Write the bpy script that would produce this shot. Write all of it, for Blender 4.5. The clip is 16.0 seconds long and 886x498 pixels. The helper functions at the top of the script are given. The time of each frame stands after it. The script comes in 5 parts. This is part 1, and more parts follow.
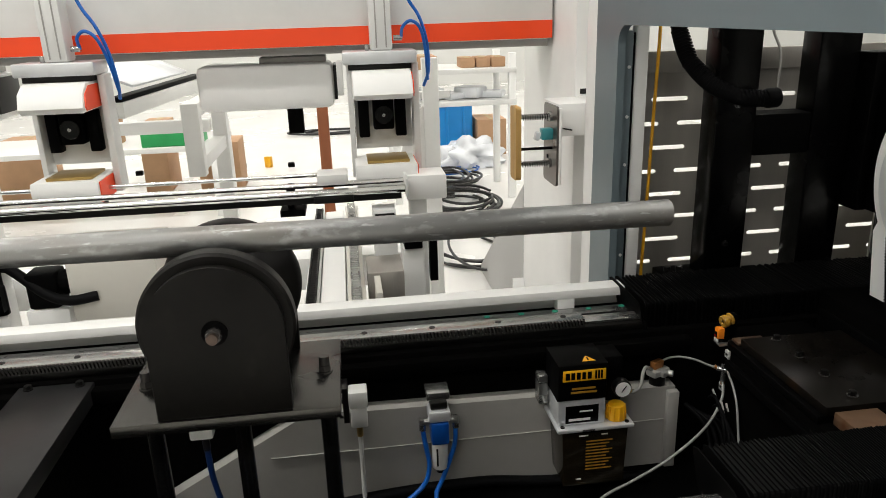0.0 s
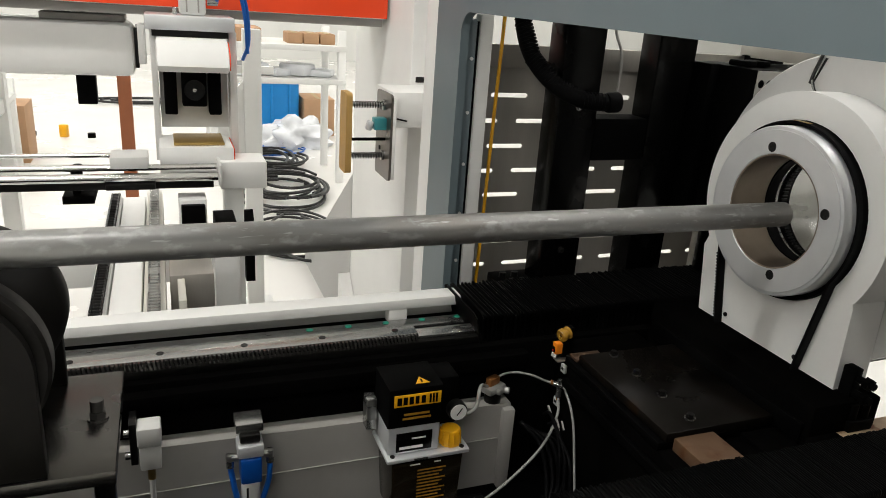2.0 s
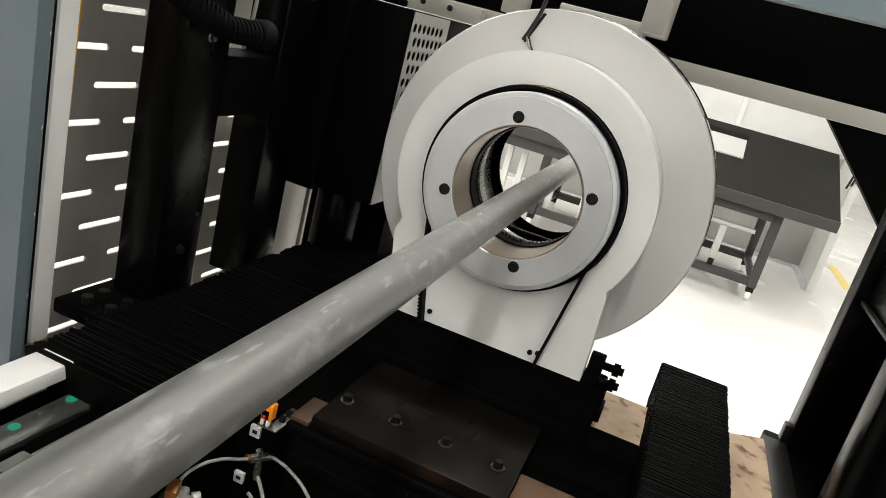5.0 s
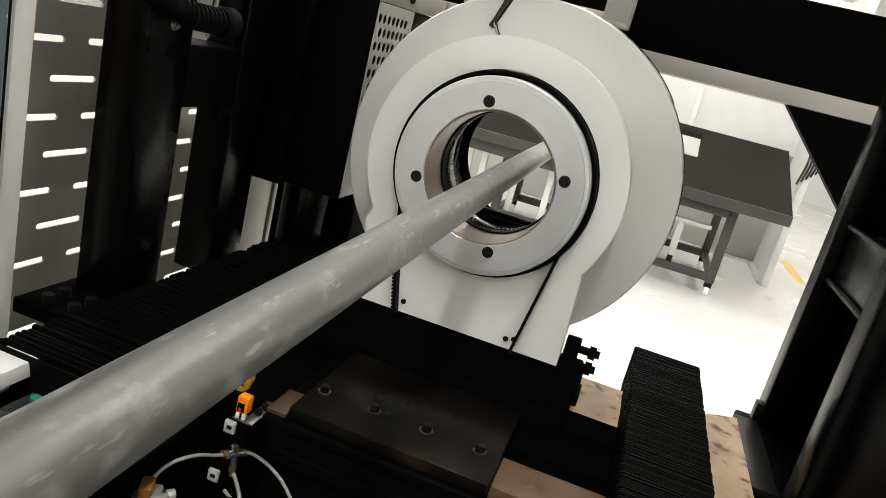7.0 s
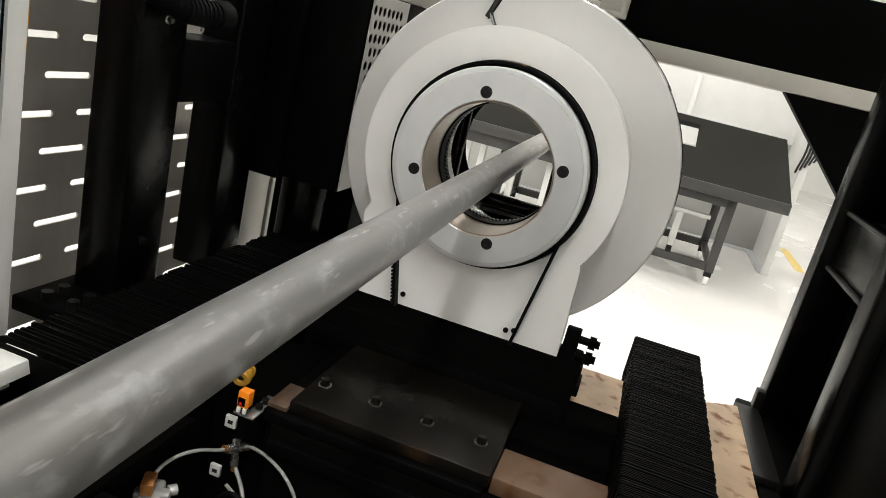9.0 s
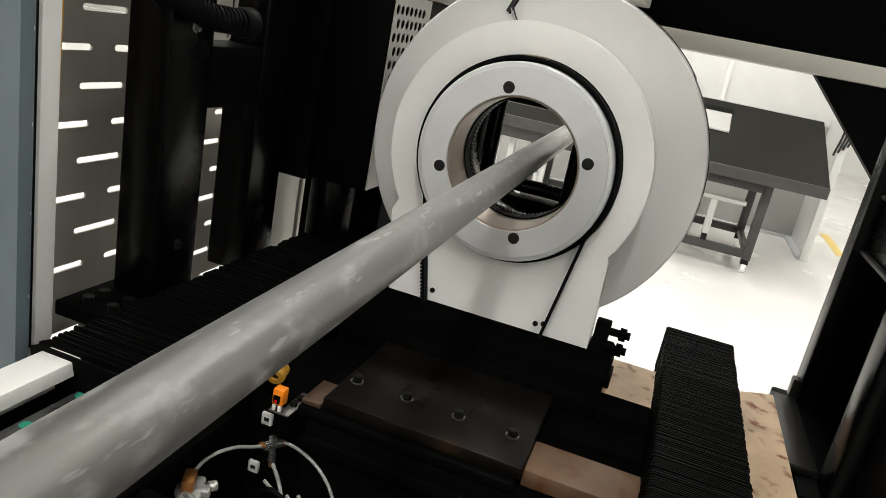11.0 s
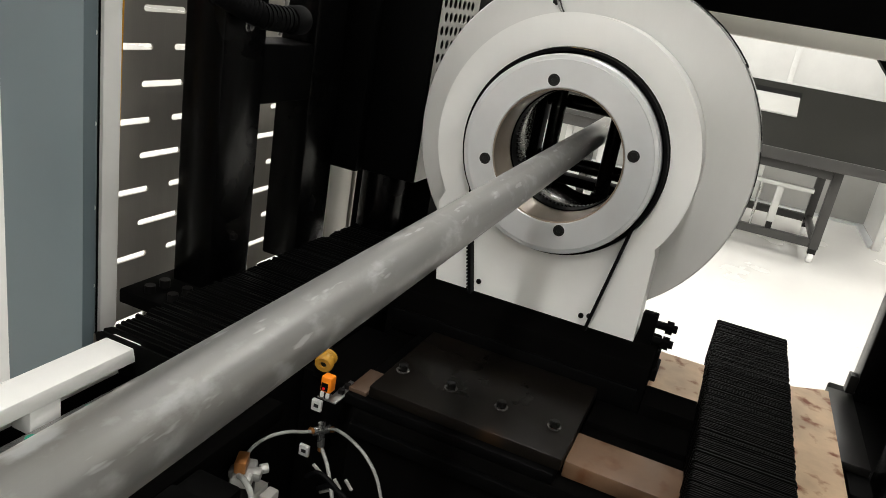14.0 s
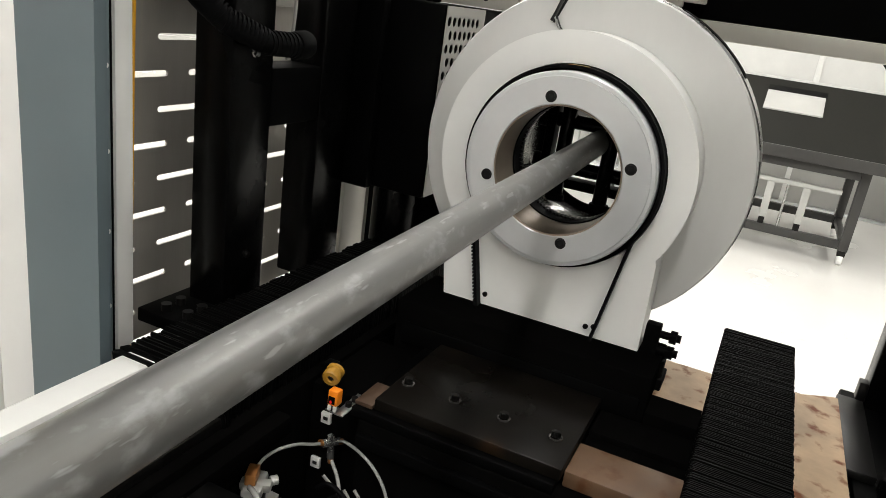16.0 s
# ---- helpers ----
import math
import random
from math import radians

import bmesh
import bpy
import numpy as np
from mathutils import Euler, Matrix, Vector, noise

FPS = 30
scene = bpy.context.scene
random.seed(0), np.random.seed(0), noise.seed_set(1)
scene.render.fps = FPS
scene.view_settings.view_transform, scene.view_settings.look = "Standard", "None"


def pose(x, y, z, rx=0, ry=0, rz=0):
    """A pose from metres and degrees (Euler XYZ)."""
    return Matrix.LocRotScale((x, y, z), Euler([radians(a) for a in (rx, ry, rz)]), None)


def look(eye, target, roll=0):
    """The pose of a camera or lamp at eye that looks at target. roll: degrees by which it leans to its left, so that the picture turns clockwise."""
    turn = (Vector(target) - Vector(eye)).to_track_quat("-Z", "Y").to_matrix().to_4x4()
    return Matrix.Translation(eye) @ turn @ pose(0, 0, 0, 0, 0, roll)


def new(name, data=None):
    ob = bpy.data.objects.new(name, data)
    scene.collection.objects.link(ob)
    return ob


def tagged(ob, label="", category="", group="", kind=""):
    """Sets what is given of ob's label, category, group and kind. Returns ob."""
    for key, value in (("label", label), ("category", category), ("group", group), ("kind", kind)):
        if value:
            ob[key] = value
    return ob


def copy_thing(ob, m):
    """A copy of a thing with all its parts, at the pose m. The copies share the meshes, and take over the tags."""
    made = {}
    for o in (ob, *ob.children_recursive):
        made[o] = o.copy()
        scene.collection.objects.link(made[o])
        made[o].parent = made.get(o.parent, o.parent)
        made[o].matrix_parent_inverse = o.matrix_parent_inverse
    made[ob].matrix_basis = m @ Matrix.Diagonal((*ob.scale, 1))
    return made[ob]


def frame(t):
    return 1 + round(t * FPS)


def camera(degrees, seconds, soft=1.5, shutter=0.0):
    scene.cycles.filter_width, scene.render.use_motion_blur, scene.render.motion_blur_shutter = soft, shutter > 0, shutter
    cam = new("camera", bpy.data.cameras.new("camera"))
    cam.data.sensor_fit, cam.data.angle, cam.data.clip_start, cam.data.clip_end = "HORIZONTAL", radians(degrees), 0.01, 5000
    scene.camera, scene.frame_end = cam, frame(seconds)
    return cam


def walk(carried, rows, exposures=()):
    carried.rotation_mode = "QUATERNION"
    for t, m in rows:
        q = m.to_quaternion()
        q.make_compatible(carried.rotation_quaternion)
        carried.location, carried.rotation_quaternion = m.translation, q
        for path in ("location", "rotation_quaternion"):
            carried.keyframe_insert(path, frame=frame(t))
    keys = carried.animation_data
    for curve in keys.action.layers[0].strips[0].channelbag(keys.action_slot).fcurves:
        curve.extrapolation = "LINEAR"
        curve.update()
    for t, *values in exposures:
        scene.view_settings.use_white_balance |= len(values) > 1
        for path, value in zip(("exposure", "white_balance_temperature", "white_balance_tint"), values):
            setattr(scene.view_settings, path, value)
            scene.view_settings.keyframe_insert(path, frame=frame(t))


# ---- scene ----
cam = camera(62.7, 16.0, soft=0.9)
PATH = [
    (0, (0.139, -0.121, 1.323), (0.378, 1.766, 0.703), -1.8),
    (0.5, (0.233, -0.261, 1.335), (0.258, 1.655, 0.761), -0.2),
    (1, (0.255, -0.303, 1.35), (0.154, 1.612, 0.783), -0.8),
    (1.5, (0.223, -0.169, 1.332), (0.449, 1.73, 0.744), 3.6),
    (2, (0.172, 0.047, 1.314), (0.871, 1.802, 0.655), 4.1),
    (2.5, (0.184, 0.255, 1.297), (1.29, 1.823, 0.735), 7.3),
    (3, (0.091, 0.442, 1.261), (1.54, 1.707, 0.713), 10.3),
    (3.5, (0.115, 0.549, 1.221), (1.764, 1.509, 0.62), 15.3),
    (4, (0.112, 0.673, 1.221), (1.899, 1.324, 0.6), 13.9),
    (4.5, (0.109, 0.718, 1.203), (1.936, 1.304, 0.64), 15.3),
    (4.7, (0.118, 0.722, 1.218), (1.948, 1.281, 0.637), 15.5),
    (7, (0.113, 0.737, 1.182), (1.986, 1.178, 0.64), 14.4),
    (7.5, (0.114, 0.735, 1.172), (1.991, 1.174, 0.639), 14.0),
    (8, (0.115, 0.74, 1.18), (1.986, 1.176, 0.621), 14.0),
    (10.3, (0.11, 0.731, 1.18), (1.982, 1.178, 0.636), 13.1),
    (10.5, (0.109, 0.731, 1.181), (1.973, 1.199, 0.626), 12.6),
    (11, (0.109, 0.727, 1.186), (1.949, 1.242, 0.594), 11.4),
    (11.5, (0.107, 0.724, 1.191), (1.936, 1.27, 0.595), 11.0),
    (12, (0.108, 0.721, 1.192), (1.926, 1.283, 0.575), 11.2),
    (12.5, (0.11, 0.718, 1.194), (1.929, 1.278, 0.579), 11.2),
    (13, (0.109, 0.717, 1.194), (1.925, 1.287, 0.582), 10.9),
    (13.5, (0.105, 0.716, 1.193), (1.905, 1.324, 0.569), 10.5),
    (14, (0.105, 0.707, 1.2), (1.879, 1.361, 0.547), 10.1),
    (14.5, (0.107, 0.698, 1.203), (1.849, 1.394, 0.509), 9.5),
    (15, (0.113, 0.695, 1.206), (1.88, 1.338, 0.524), 9.9),
    (15.5, (0.11, 0.691, 1.209), (1.886, 1.329, 0.545), 10.0),
    (16, (0.101, 0.668, 1.223), (1.847, 1.4, 0.578), 8.2),
]
walk(cam, [(t, look(eye, target, roll)) for t, eye, target, roll in PATH],
     ((0.0, -0.54), (1.5, -0.52), (2.0, -0.54), (2.5, -0.36), (3.0, -0.14), (3.5, -0.02), (4.5, 0.0), (7.0, -0.02), (16.0, -0.08)))

# ---- light ----
world = bpy.data.worlds.new("world")
scene.world = world
world.use_nodes = True
world.node_tree.nodes["Background"].inputs[0].default_value = (0.9, 0.95, 1.0, 1)
world.node_tree.nodes["Background"].inputs[1].default_value = 0.08
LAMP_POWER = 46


# ---- materials ----
def material(name, color, rough=0.5, metal=0.0, vary=0.15, scale=8.0, bump=0.05, fine=60.0, spots=None, emit=0.0, stretch=None, coat=0.0, spec=0.5, stains=None):
    """A procedural surface: colour varied at two scales, rough patches, fine relief, and spots of a second colour."""
    m = bpy.data.materials.new(name)
    m.use_nodes = True
    nt = m.node_tree
    N, L = nt.nodes, nt.links
    b = N["Principled BSDF"]
    b.inputs["Metallic"].default_value = metal
    b.inputs["Coat Weight"].default_value = coat
    b.inputs["Specular IOR Level"].default_value = spec
    tc = N.new("ShaderNodeTexCoord")
    src = tc.outputs["Object"]
    if stretch:
        mp = N.new("ShaderNodeMapping")
        mp.inputs["Scale"].default_value = stretch
        L.new(src, mp.inputs["Vector"])
        src = mp.outputs["Vector"]
    n1, n2 = N.new("ShaderNodeTexNoise"), N.new("ShaderNodeTexNoise")
    for n, sc, d in ((n1, scale, 6.0), (n2, fine, 4.0)):
        n.inputs["Scale"].default_value, n.inputs["Detail"].default_value = sc, d
        L.new(src, n.inputs["Vector"])
    mix = N.new("ShaderNodeMix")
    mix.data_type = "RGBA"
    lo = [max(0, c * (1 - vary)) for c in color]
    hi = [min(1, c * (1 + vary)) for c in color]
    mix.inputs[6].default_value, mix.inputs[7].default_value = (*lo, 1), (*hi, 1)
    add = N.new("ShaderNodeMath")
    add.operation = "MULTIPLY_ADD"
    add.inputs[1].default_value = 0.35
    L.new(n2.outputs["Fac"], add.inputs[0])
    sub = N.new("ShaderNodeMath")
    sub.operation = "MULTIPLY_ADD"
    sub.inputs[1].default_value, sub.inputs[2].default_value = 1.6, -0.45
    L.new(n1.outputs["Fac"], sub.inputs[0])
    L.new(sub.outputs[0], add.inputs[2])
    L.new(add.outputs[0], mix.inputs[0])
    col = mix.outputs[2]
    for patch in (spots, stains):
        if not patch:
            continue
        color2, size, amount = patch
        n3 = N.new("ShaderNodeTexNoise")
        n3.inputs["Scale"].default_value, n3.inputs["Detail"].default_value = size, 8.0
        L.new(src, n3.inputs["Vector"])
        ramp = N.new("ShaderNodeValToRGB")
        ramp.color_ramp.elements[0].position, ramp.color_ramp.elements[1].position = 1 - amount - 0.06, 1 - amount + 0.06
        L.new(n3.outputs["Fac"], ramp.inputs[0])
        m2 = N.new("ShaderNodeMix")
        m2.data_type = "RGBA"
        m2.inputs[7].default_value = (*color2, 1)
        L.new(ramp.outputs[0], m2.inputs[0])
        L.new(col, m2.inputs[6])
        col = m2.outputs[2]
    L.new(col, b.inputs["Base Color"])
    r = N.new("ShaderNodeMapRange")
    r.inputs[3].default_value, r.inputs[4].default_value = max(0.02, rough - 0.12), min(1, rough + 0.12)
    L.new(n1.outputs["Fac"], r.inputs[0])
    L.new(r.outputs[0], b.inputs["Roughness"])
    if bump:
        bp = N.new("ShaderNodeBump")
        bp.inputs["Strength"].default_value, bp.inputs["Distance"].default_value = bump, 0.002
        L.new(n2.outputs["Fac"], bp.inputs["Height"])
        L.new(bp.outputs[0], b.inputs["Normal"])
    if emit:
        b.inputs["Emission Color"].default_value = (*color, 1)
        b.inputs["Emission Strength"].default_value = emit
    return m


def scuffed_steel(name, color, brown, pale):
    """Drawn steel: fine lines along its length, brownish oil film, pale dull scuffs and short scratches."""
    m = bpy.data.materials.new(name)
    m.use_nodes = True
    N, L = m.node_tree.nodes, m.node_tree.links
    b = N["Principled BSDF"]
    b.inputs["Metallic"].default_value = 0.84
    tc = N.new("ShaderNodeTexCoord")

    def field(scale, stretch, lo, hi, detail=6.0, turn=0.0):
        mp, n, r = N.new("ShaderNodeMapping"), N.new("ShaderNodeTexNoise"), N.new("ShaderNodeMapRange")
        mp.inputs["Scale"].default_value = stretch
        mp.inputs["Rotation"].default_value = (turn, 0, 0)
        n.inputs["Scale"].default_value, n.inputs["Detail"].default_value = scale, detail
        r.inputs[1].default_value, r.inputs[2].default_value = lo, hi
        L.new(tc.outputs["Object"], mp.inputs["Vector"])
        L.new(mp.outputs["Vector"], n.inputs["Vector"])
        L.new(n.outputs["Fac"], r.inputs[0])
        return r.outputs[0]

    def blend(fac, a, second):
        mix = N.new("ShaderNodeMix")
        mix.data_type = "RGBA"
        L.new(fac, mix.inputs[0])
        if isinstance(a, tuple):
            mix.inputs[6].default_value = (*a, 1)
        else:
            L.new(a, mix.inputs[6])
        mix.inputs[7].default_value = (*second, 1)
        return mix.outputs[2]

    grain = field(60, (0.05, 2.0, 2.0), 0.30, 0.75)
    film = field(14, (0.30, 1.2, 1.2), 0.52, 0.85)
    scuff = field(95, (0.45, 0.8, 0.8), 0.55, 0.68, 9.0, 0.5)
    dash = field(75, (0.28, 1.5, 1.5), 0.64, 0.68, 3.0, 0.6)
    col = blend(grain, color, tuple(0.90 * c for c in color))
    col = blend(film, col, brown)
    col = blend(scuff, col, pale)
    col = blend(dash, col, tuple(min(1, 1.12 * c) for c in pale))
    L.new(col, b.inputs["Base Color"])
    rough, top = N.new("ShaderNodeMath"), N.new("ShaderNodeMath")
    for node, fac, k in ((rough, scuff, 0.14), (top, grain, 0.04)):
        node.operation = "MULTIPLY_ADD"
        node.inputs[1].default_value = k
        L.new(fac, node.inputs[0])
    rough.inputs[2].default_value = 0.38
    L.new(rough.outputs[0], top.inputs[2])
    L.new(top.outputs[0], b.inputs["Roughness"])
    bp = N.new("ShaderNodeBump")
    bp.inputs["Strength"].default_value, bp.inputs["Distance"].default_value = 0.06, 0.002
    L.new(grain, bp.inputs["Height"])
    L.new(bp.outputs[0], b.inputs["Normal"])
    return m


WHITE = material("white paint", (0.86, 0.86, 0.84), 0.4, vary=0.04)
OFFWHITE = material("cream paint", (0.62, 0.60, 0.54), 0.45, vary=0.06)
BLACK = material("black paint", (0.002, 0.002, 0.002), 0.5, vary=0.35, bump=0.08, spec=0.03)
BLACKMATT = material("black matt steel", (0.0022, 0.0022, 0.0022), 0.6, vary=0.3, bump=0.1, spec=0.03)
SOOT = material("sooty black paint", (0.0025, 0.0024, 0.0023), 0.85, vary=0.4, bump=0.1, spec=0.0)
BLACKGLOSS = material("glossy black paint", (0.0018, 0.0018, 0.0018), 0.25, vary=0.3, spec=0.13)
GUNMETAL = material("blackened steel", (0.006, 0.0057, 0.0053), 0.36, metal=0.15, vary=0.4, scale=5, spec=0.3)
RUBBER = material("rubber", (0.003, 0.003, 0.0033), 0.6, vary=0.2, spec=0.07)
BELLOWS = material("bellows fabric", (0.0024, 0.0024, 0.0024), 0.45, vary=0.3, spec=0.06)
BLUED = material("blued steel plate", (0.085, 0.082, 0.077), 0.24, metal=0.95, vary=0.25, scale=6)
SATIN = material("satin sheet metal", (0.70, 0.70, 0.685), 0.40, metal=0.30, vary=0.06, scale=5, stretch=(1, 1, 0.35), fine=90)
COPPER = material("copper-brown brass", (0.36, 0.15, 0.045), 0.35, metal=0.6, vary=0.2)
# Rusty plate brown with rust spots, its base darkened for the dim place.
STRIP = material("shaded rust-brown strip", (0.12, 0.068, 0.038), 0.45, vary=0.35, scale=12, spots=((0.09, 0.035, 0.012), 26.0, 0.38), bump=0.15)
GREY = material("blue grey paint", (0.118, 0.155, 0.172), 0.4, vary=0.05)
LIGHTGREY = material("light grey paint", (0.72, 0.72, 0.70), 0.4, vary=0.05)
STEEL = material("bright steel", (0.42, 0.42, 0.41), 0.26, metal=0.9, vary=0.08, scale=10, stretch=(0.15, 2, 2), bump=0.02)
CHROME = material("chrome", (0.75, 0.75, 0.74), 0.12, metal=1.0, vary=0.05)
ALU = material("machined aluminium", (0.71, 0.725, 0.74), 0.36, metal=0.5, vary=0.07, scale=14)
BORE = material("bored steel", (0.29, 0.235, 0.185), 0.35, metal=0.6, vary=0.2, scale=14)
ORANGE = material("orange paint", (0.98, 0.075, 0.012), 0.4, vary=0.04)
FLOOR = material("white epoxy floor", (0.80, 0.79, 0.76), 0.25, vary=0.02, scale=1.5, fine=20)
OXIDE = material("black oxide steel", (0.0085, 0.0078, 0.0070), 0.42, vary=0.6, scale=7, spec=0.12, spots=((0.018, 0.0165, 0.0145), 16.0, 0.36), stains=((0.004, 0.0036, 0.003), 8.0, 0.40))
OILED = material("oiled worn plate", (0.006, 0.005, 0.004), 0.30, vary=0.5, scale=5, spots=((0.022, 0.012, 0.006), 9.0, 0.34), spec=0.10)
DEEPBLUE = material("deep blue plastic", (0.004, 0.075, 0.36), 0.35)
INNER = material("dusty grey sheet", (0.38, 0.37, 0.345), 0.5, vary=0.12, scale=4)
NUT = material("worn steel nut", (0.10, 0.095, 0.09), 0.2, metal=0.6, vary=0.2)
WALL = material("white wall", (0.75, 0.75, 0.72), 0.6, vary=0.04, scale=2)
RUST = material("rusty bed plate", (0.50, 0.36, 0.235), 0.6, vary=0.35, scale=14, spots=((0.17, 0.045, 0.010), 32.0, 0.38), bump=0.2)
TUBE = scuffed_steel("mill steel tube", (0.36, 0.36, 0.352), (0.27, 0.235, 0.195), (0.50, 0.505, 0.505))
PANEL = material("brushed zinc panel", (0.40, 0.38, 0.345), 0.40, metal=0.45, vary=0.15, scale=3, stretch=(6, 1, 0.6))
BLUE = material("blue plastic", (0.006, 0.22, 0.58), 0.35, vary=0.08)
BLUEHOSE = material("blue hose", (0.008, 0.12, 0.50), 0.3, vary=0.05)
CLEARHOSE = material("milky hose", (0.33, 0.335, 0.315), 0.25, vary=0.05)
GREEN = material("green plastic", (0.02, 0.32, 0.09), 0.4)
MINT = material("green caps", (0.02, 0.26, 0.17), 0.4)
CARD = material("cardboard", (0.45, 0.27, 0.15), 0.8, vary=0.12)
WOOD = material("plywood", (0.50, 0.30, 0.09), 0.6, vary=0.25, scale=6, stretch=(8, 8, 1))
BRASS = material("brass pad", (0.40, 0.27, 0.09), 0.4, metal=0.7, vary=0.2)
YELLOW = material("yellow plastic", (0.85, 0.42, 0.01), 0.35)
AMBER = material("amber plastic", (0.38, 0.20, 0.025), 0.2, vary=0.2)
ORANGEBOX = material("orange plastic", (0.90, 0.24, 0.01), 0.4)
CABLE = material("black cable", (0.01, 0.01, 0.01), 0.4)
TABLETOP = material("dark steel table", (0.015, 0.015, 0.0125), 0.6, spec=0.05, vary=0.35, scale=3)
FILM = material("plastic film", (0.75, 0.77, 0.80), 0.2, vary=0.1)
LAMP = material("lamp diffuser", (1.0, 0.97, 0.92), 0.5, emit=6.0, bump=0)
# Near-black standing in for the shade in holes, slots and gaps left uncut.
HOLESHADE = material("painted recess shade", (0.006, 0.006, 0.006), 0.8)


# ---- building helpers ----
def thing(name, label, category, base=(0, 0, 0), group="", kind=""):
    ob = new(name)
    ob.empty_display_size = 0.05
    ob.matrix_world = Matrix.Translation(base)
    return tagged(ob, label, category, group, kind)


def origin_of(ob):
    m = Matrix()
    while ob:
        m = ob.matrix_basis @ m
        ob = ob.parent
    return m


def part(name, bm, mat, parent=None, label="", smooth=40):
    """Links bm, whose points are in the world's space, as one mesh object under parent."""
    me = bpy.data.meshes.new(name)
    bmesh.ops.recalc_face_normals(bm, faces=bm.faces[:])
    if parent is not None:
        bm.transform(origin_of(parent).inverted())
    bm.to_mesh(me)
    bm.free()
    me.materials.append(mat)
    if smooth:
        me.shade_smooth()
        me.set_sharp_from_angle(angle=radians(smooth))
    ob = new(name, me)
    ob.parent = parent
    if label:
        ob["label"] = label
    return ob


def box(x0, x1, y0, y1, z0, z1, bevel=0.002, bm=None):
    bm = bm or bmesh.new()
    r = bmesh.ops.create_cube(bm, size=1, matrix=Matrix.LocRotScale(((x0 + x1) / 2, (y0 + y1) / 2, (z0 + z1) / 2), None, (abs(x1 - x0), abs(y1 - y0), abs(z1 - z0))))
    if bevel:
        edges = list({e for v in r["verts"] for e in v.link_edges})
        bmesh.ops.bevel(bm, geom=edges, offset=min(bevel, 0.3 * min(abs(x1 - x0), abs(y1 - y0), abs(z1 - z0))), segments=2, affect="EDGES", profile=0.5)
    return bm


def obox(center, size, rot=(0, 0, 0), bevel=0.002, bm=None):
    """A box turned by degrees about its centre."""
    b2 = box(-size[0] / 2, size[0] / 2, -size[1] / 2, size[1] / 2, -size[2] / 2, size[2] / 2, bevel)
    b2.transform(pose(*center, *rot))
    if bm is None:
        return b2
    me = bpy.data.meshes.new("tmp")
    b2.to_mesh(me)
    bm.from_mesh(me)
    bpy.data.meshes.remove(me)
    b2.free()
    return bm


def rod(p0, p1, r0, r1=None, n=24, bm=None, bevel=0.0):
    bm = bm or bmesh.new()
    p0, p1 = Vector(p0), Vector(p1)
    d = p1 - p0
    m = Matrix.Translation((p0 + p1) / 2) @ d.to_track_quat("Z", "Y").to_matrix().to_4x4()
    r = bmesh.ops.create_cone(bm, cap_ends=True, segments=n, radius1=r0, radius2=r0 if r1 is None else r1, depth=d.length, matrix=m)
    if bevel:
        caps = [e for e in {e for v in r["verts"] for e in v.link_edges} if any(len(f.verts) > 4 for f in e.link_faces)]
        bmesh.ops.bevel(bm, geom=caps, offset=bevel, segments=2, affect="EDGES", profile=0.5)
    return bm


def lathe(profile, p, axis, n=64, bm=None):
    """Turns a closed profile of (radius, distance along axis) round axis from p."""
    bm = bm or bmesh.new()
    q = Vector(axis).to_track_quat("Z", "Y").to_matrix().to_4x4()
    m = Matrix.Translation(p) @ q
    rings = []
    for i in range(n):
        a = 2 * math.pi * i / n
        rings.append([bm.verts.new(m @ Vector((r * math.cos(a), r * math.sin(a), h))) for r, h in profile])
    k = len(profile)
    for i in range(n):
        a, b = rings[i], rings[(i + 1) % n]
        for j in range(k):
            bm.faces.new((a[j], a[(j + 1) % k], b[(j + 1) % k], b[j]))
    return bm


def prism(points, axis, a0, a1, bm=None, bevel=0.0):
    """An outline pulled along an axis. Outline in the two other axes, in order (x: y, z; y: x, z; z: x, y)."""
    bm = bm or bmesh.new()
    put = {"x": lambda u, v, a: (a, u, v), "y": lambda u, v, a: (u, a, v), "z": lambda u, v, a: (u, v, a)}[axis]
    lo = [bm.verts.new(put(u, v, a0)) for u, v in points]
    hi = [bm.verts.new(put(u, v, a1)) for u, v in points]
    caps = [bm.faces.new(lo), bm.faces.new(hi)]
    n = len(points)
    for i in range(n):
        bm.faces.new((lo[i], lo[(i + 1) % n], hi[(i + 1) % n], hi[i]))
    if bevel:
        edges = list({e for f in caps for e in f.edges})
        bmesh.ops.bevel(bm, geom=edges, offset=bevel, segments=2, affect="EDGES", profile=0.5)
    return bm


def hose(points, r, n=10, steps=8, bm=None):
    """A round hose along a smooth curve through points."""
    bm = bm or bmesh.new()
    P = [Vector(p) for p in points]
    P = [P[0] * 2 - P[1]] + P + [P[-1] * 2 - P[-2]]
    line = []
    for i in range(1, len(P) - 2):
        a, b, c, d = P[i - 1:i + 3]
        for k in range(steps):
            t = k / steps
            line.append(0.5 * (2 * b + (c - a) * t + (2 * a - 5 * b + 4 * c - d) * t * t + (3 * b - a - 3 * c + d) * t ** 3))
    line.append(P[-2])
    side = None
    rings = []
    for i, p in enumerate(line):
        d = (line[min(i + 1, len(line) - 1)] - line[max(i - 1, 0)]).normalized()
        if side is None:
            side = d.orthogonal().normalized()
        side = (side - d * side.dot(d)).normalized()
        up = d.cross(side)
        rings.append([bm.verts.new(p + r * (math.cos(2 * math.pi * j / n) * side + math.sin(2 * math.pi * j / n) * up)) for j in range(n)])
    for a, b in zip(rings, rings[1:]):
        for j in range(n):
            bm.faces.new((a[j], a[(j + 1) % n], b[(j + 1) % n], b[j]))
    bm.faces.new(rings[0])
    bm.faces.new(rings[-1])
    return bm


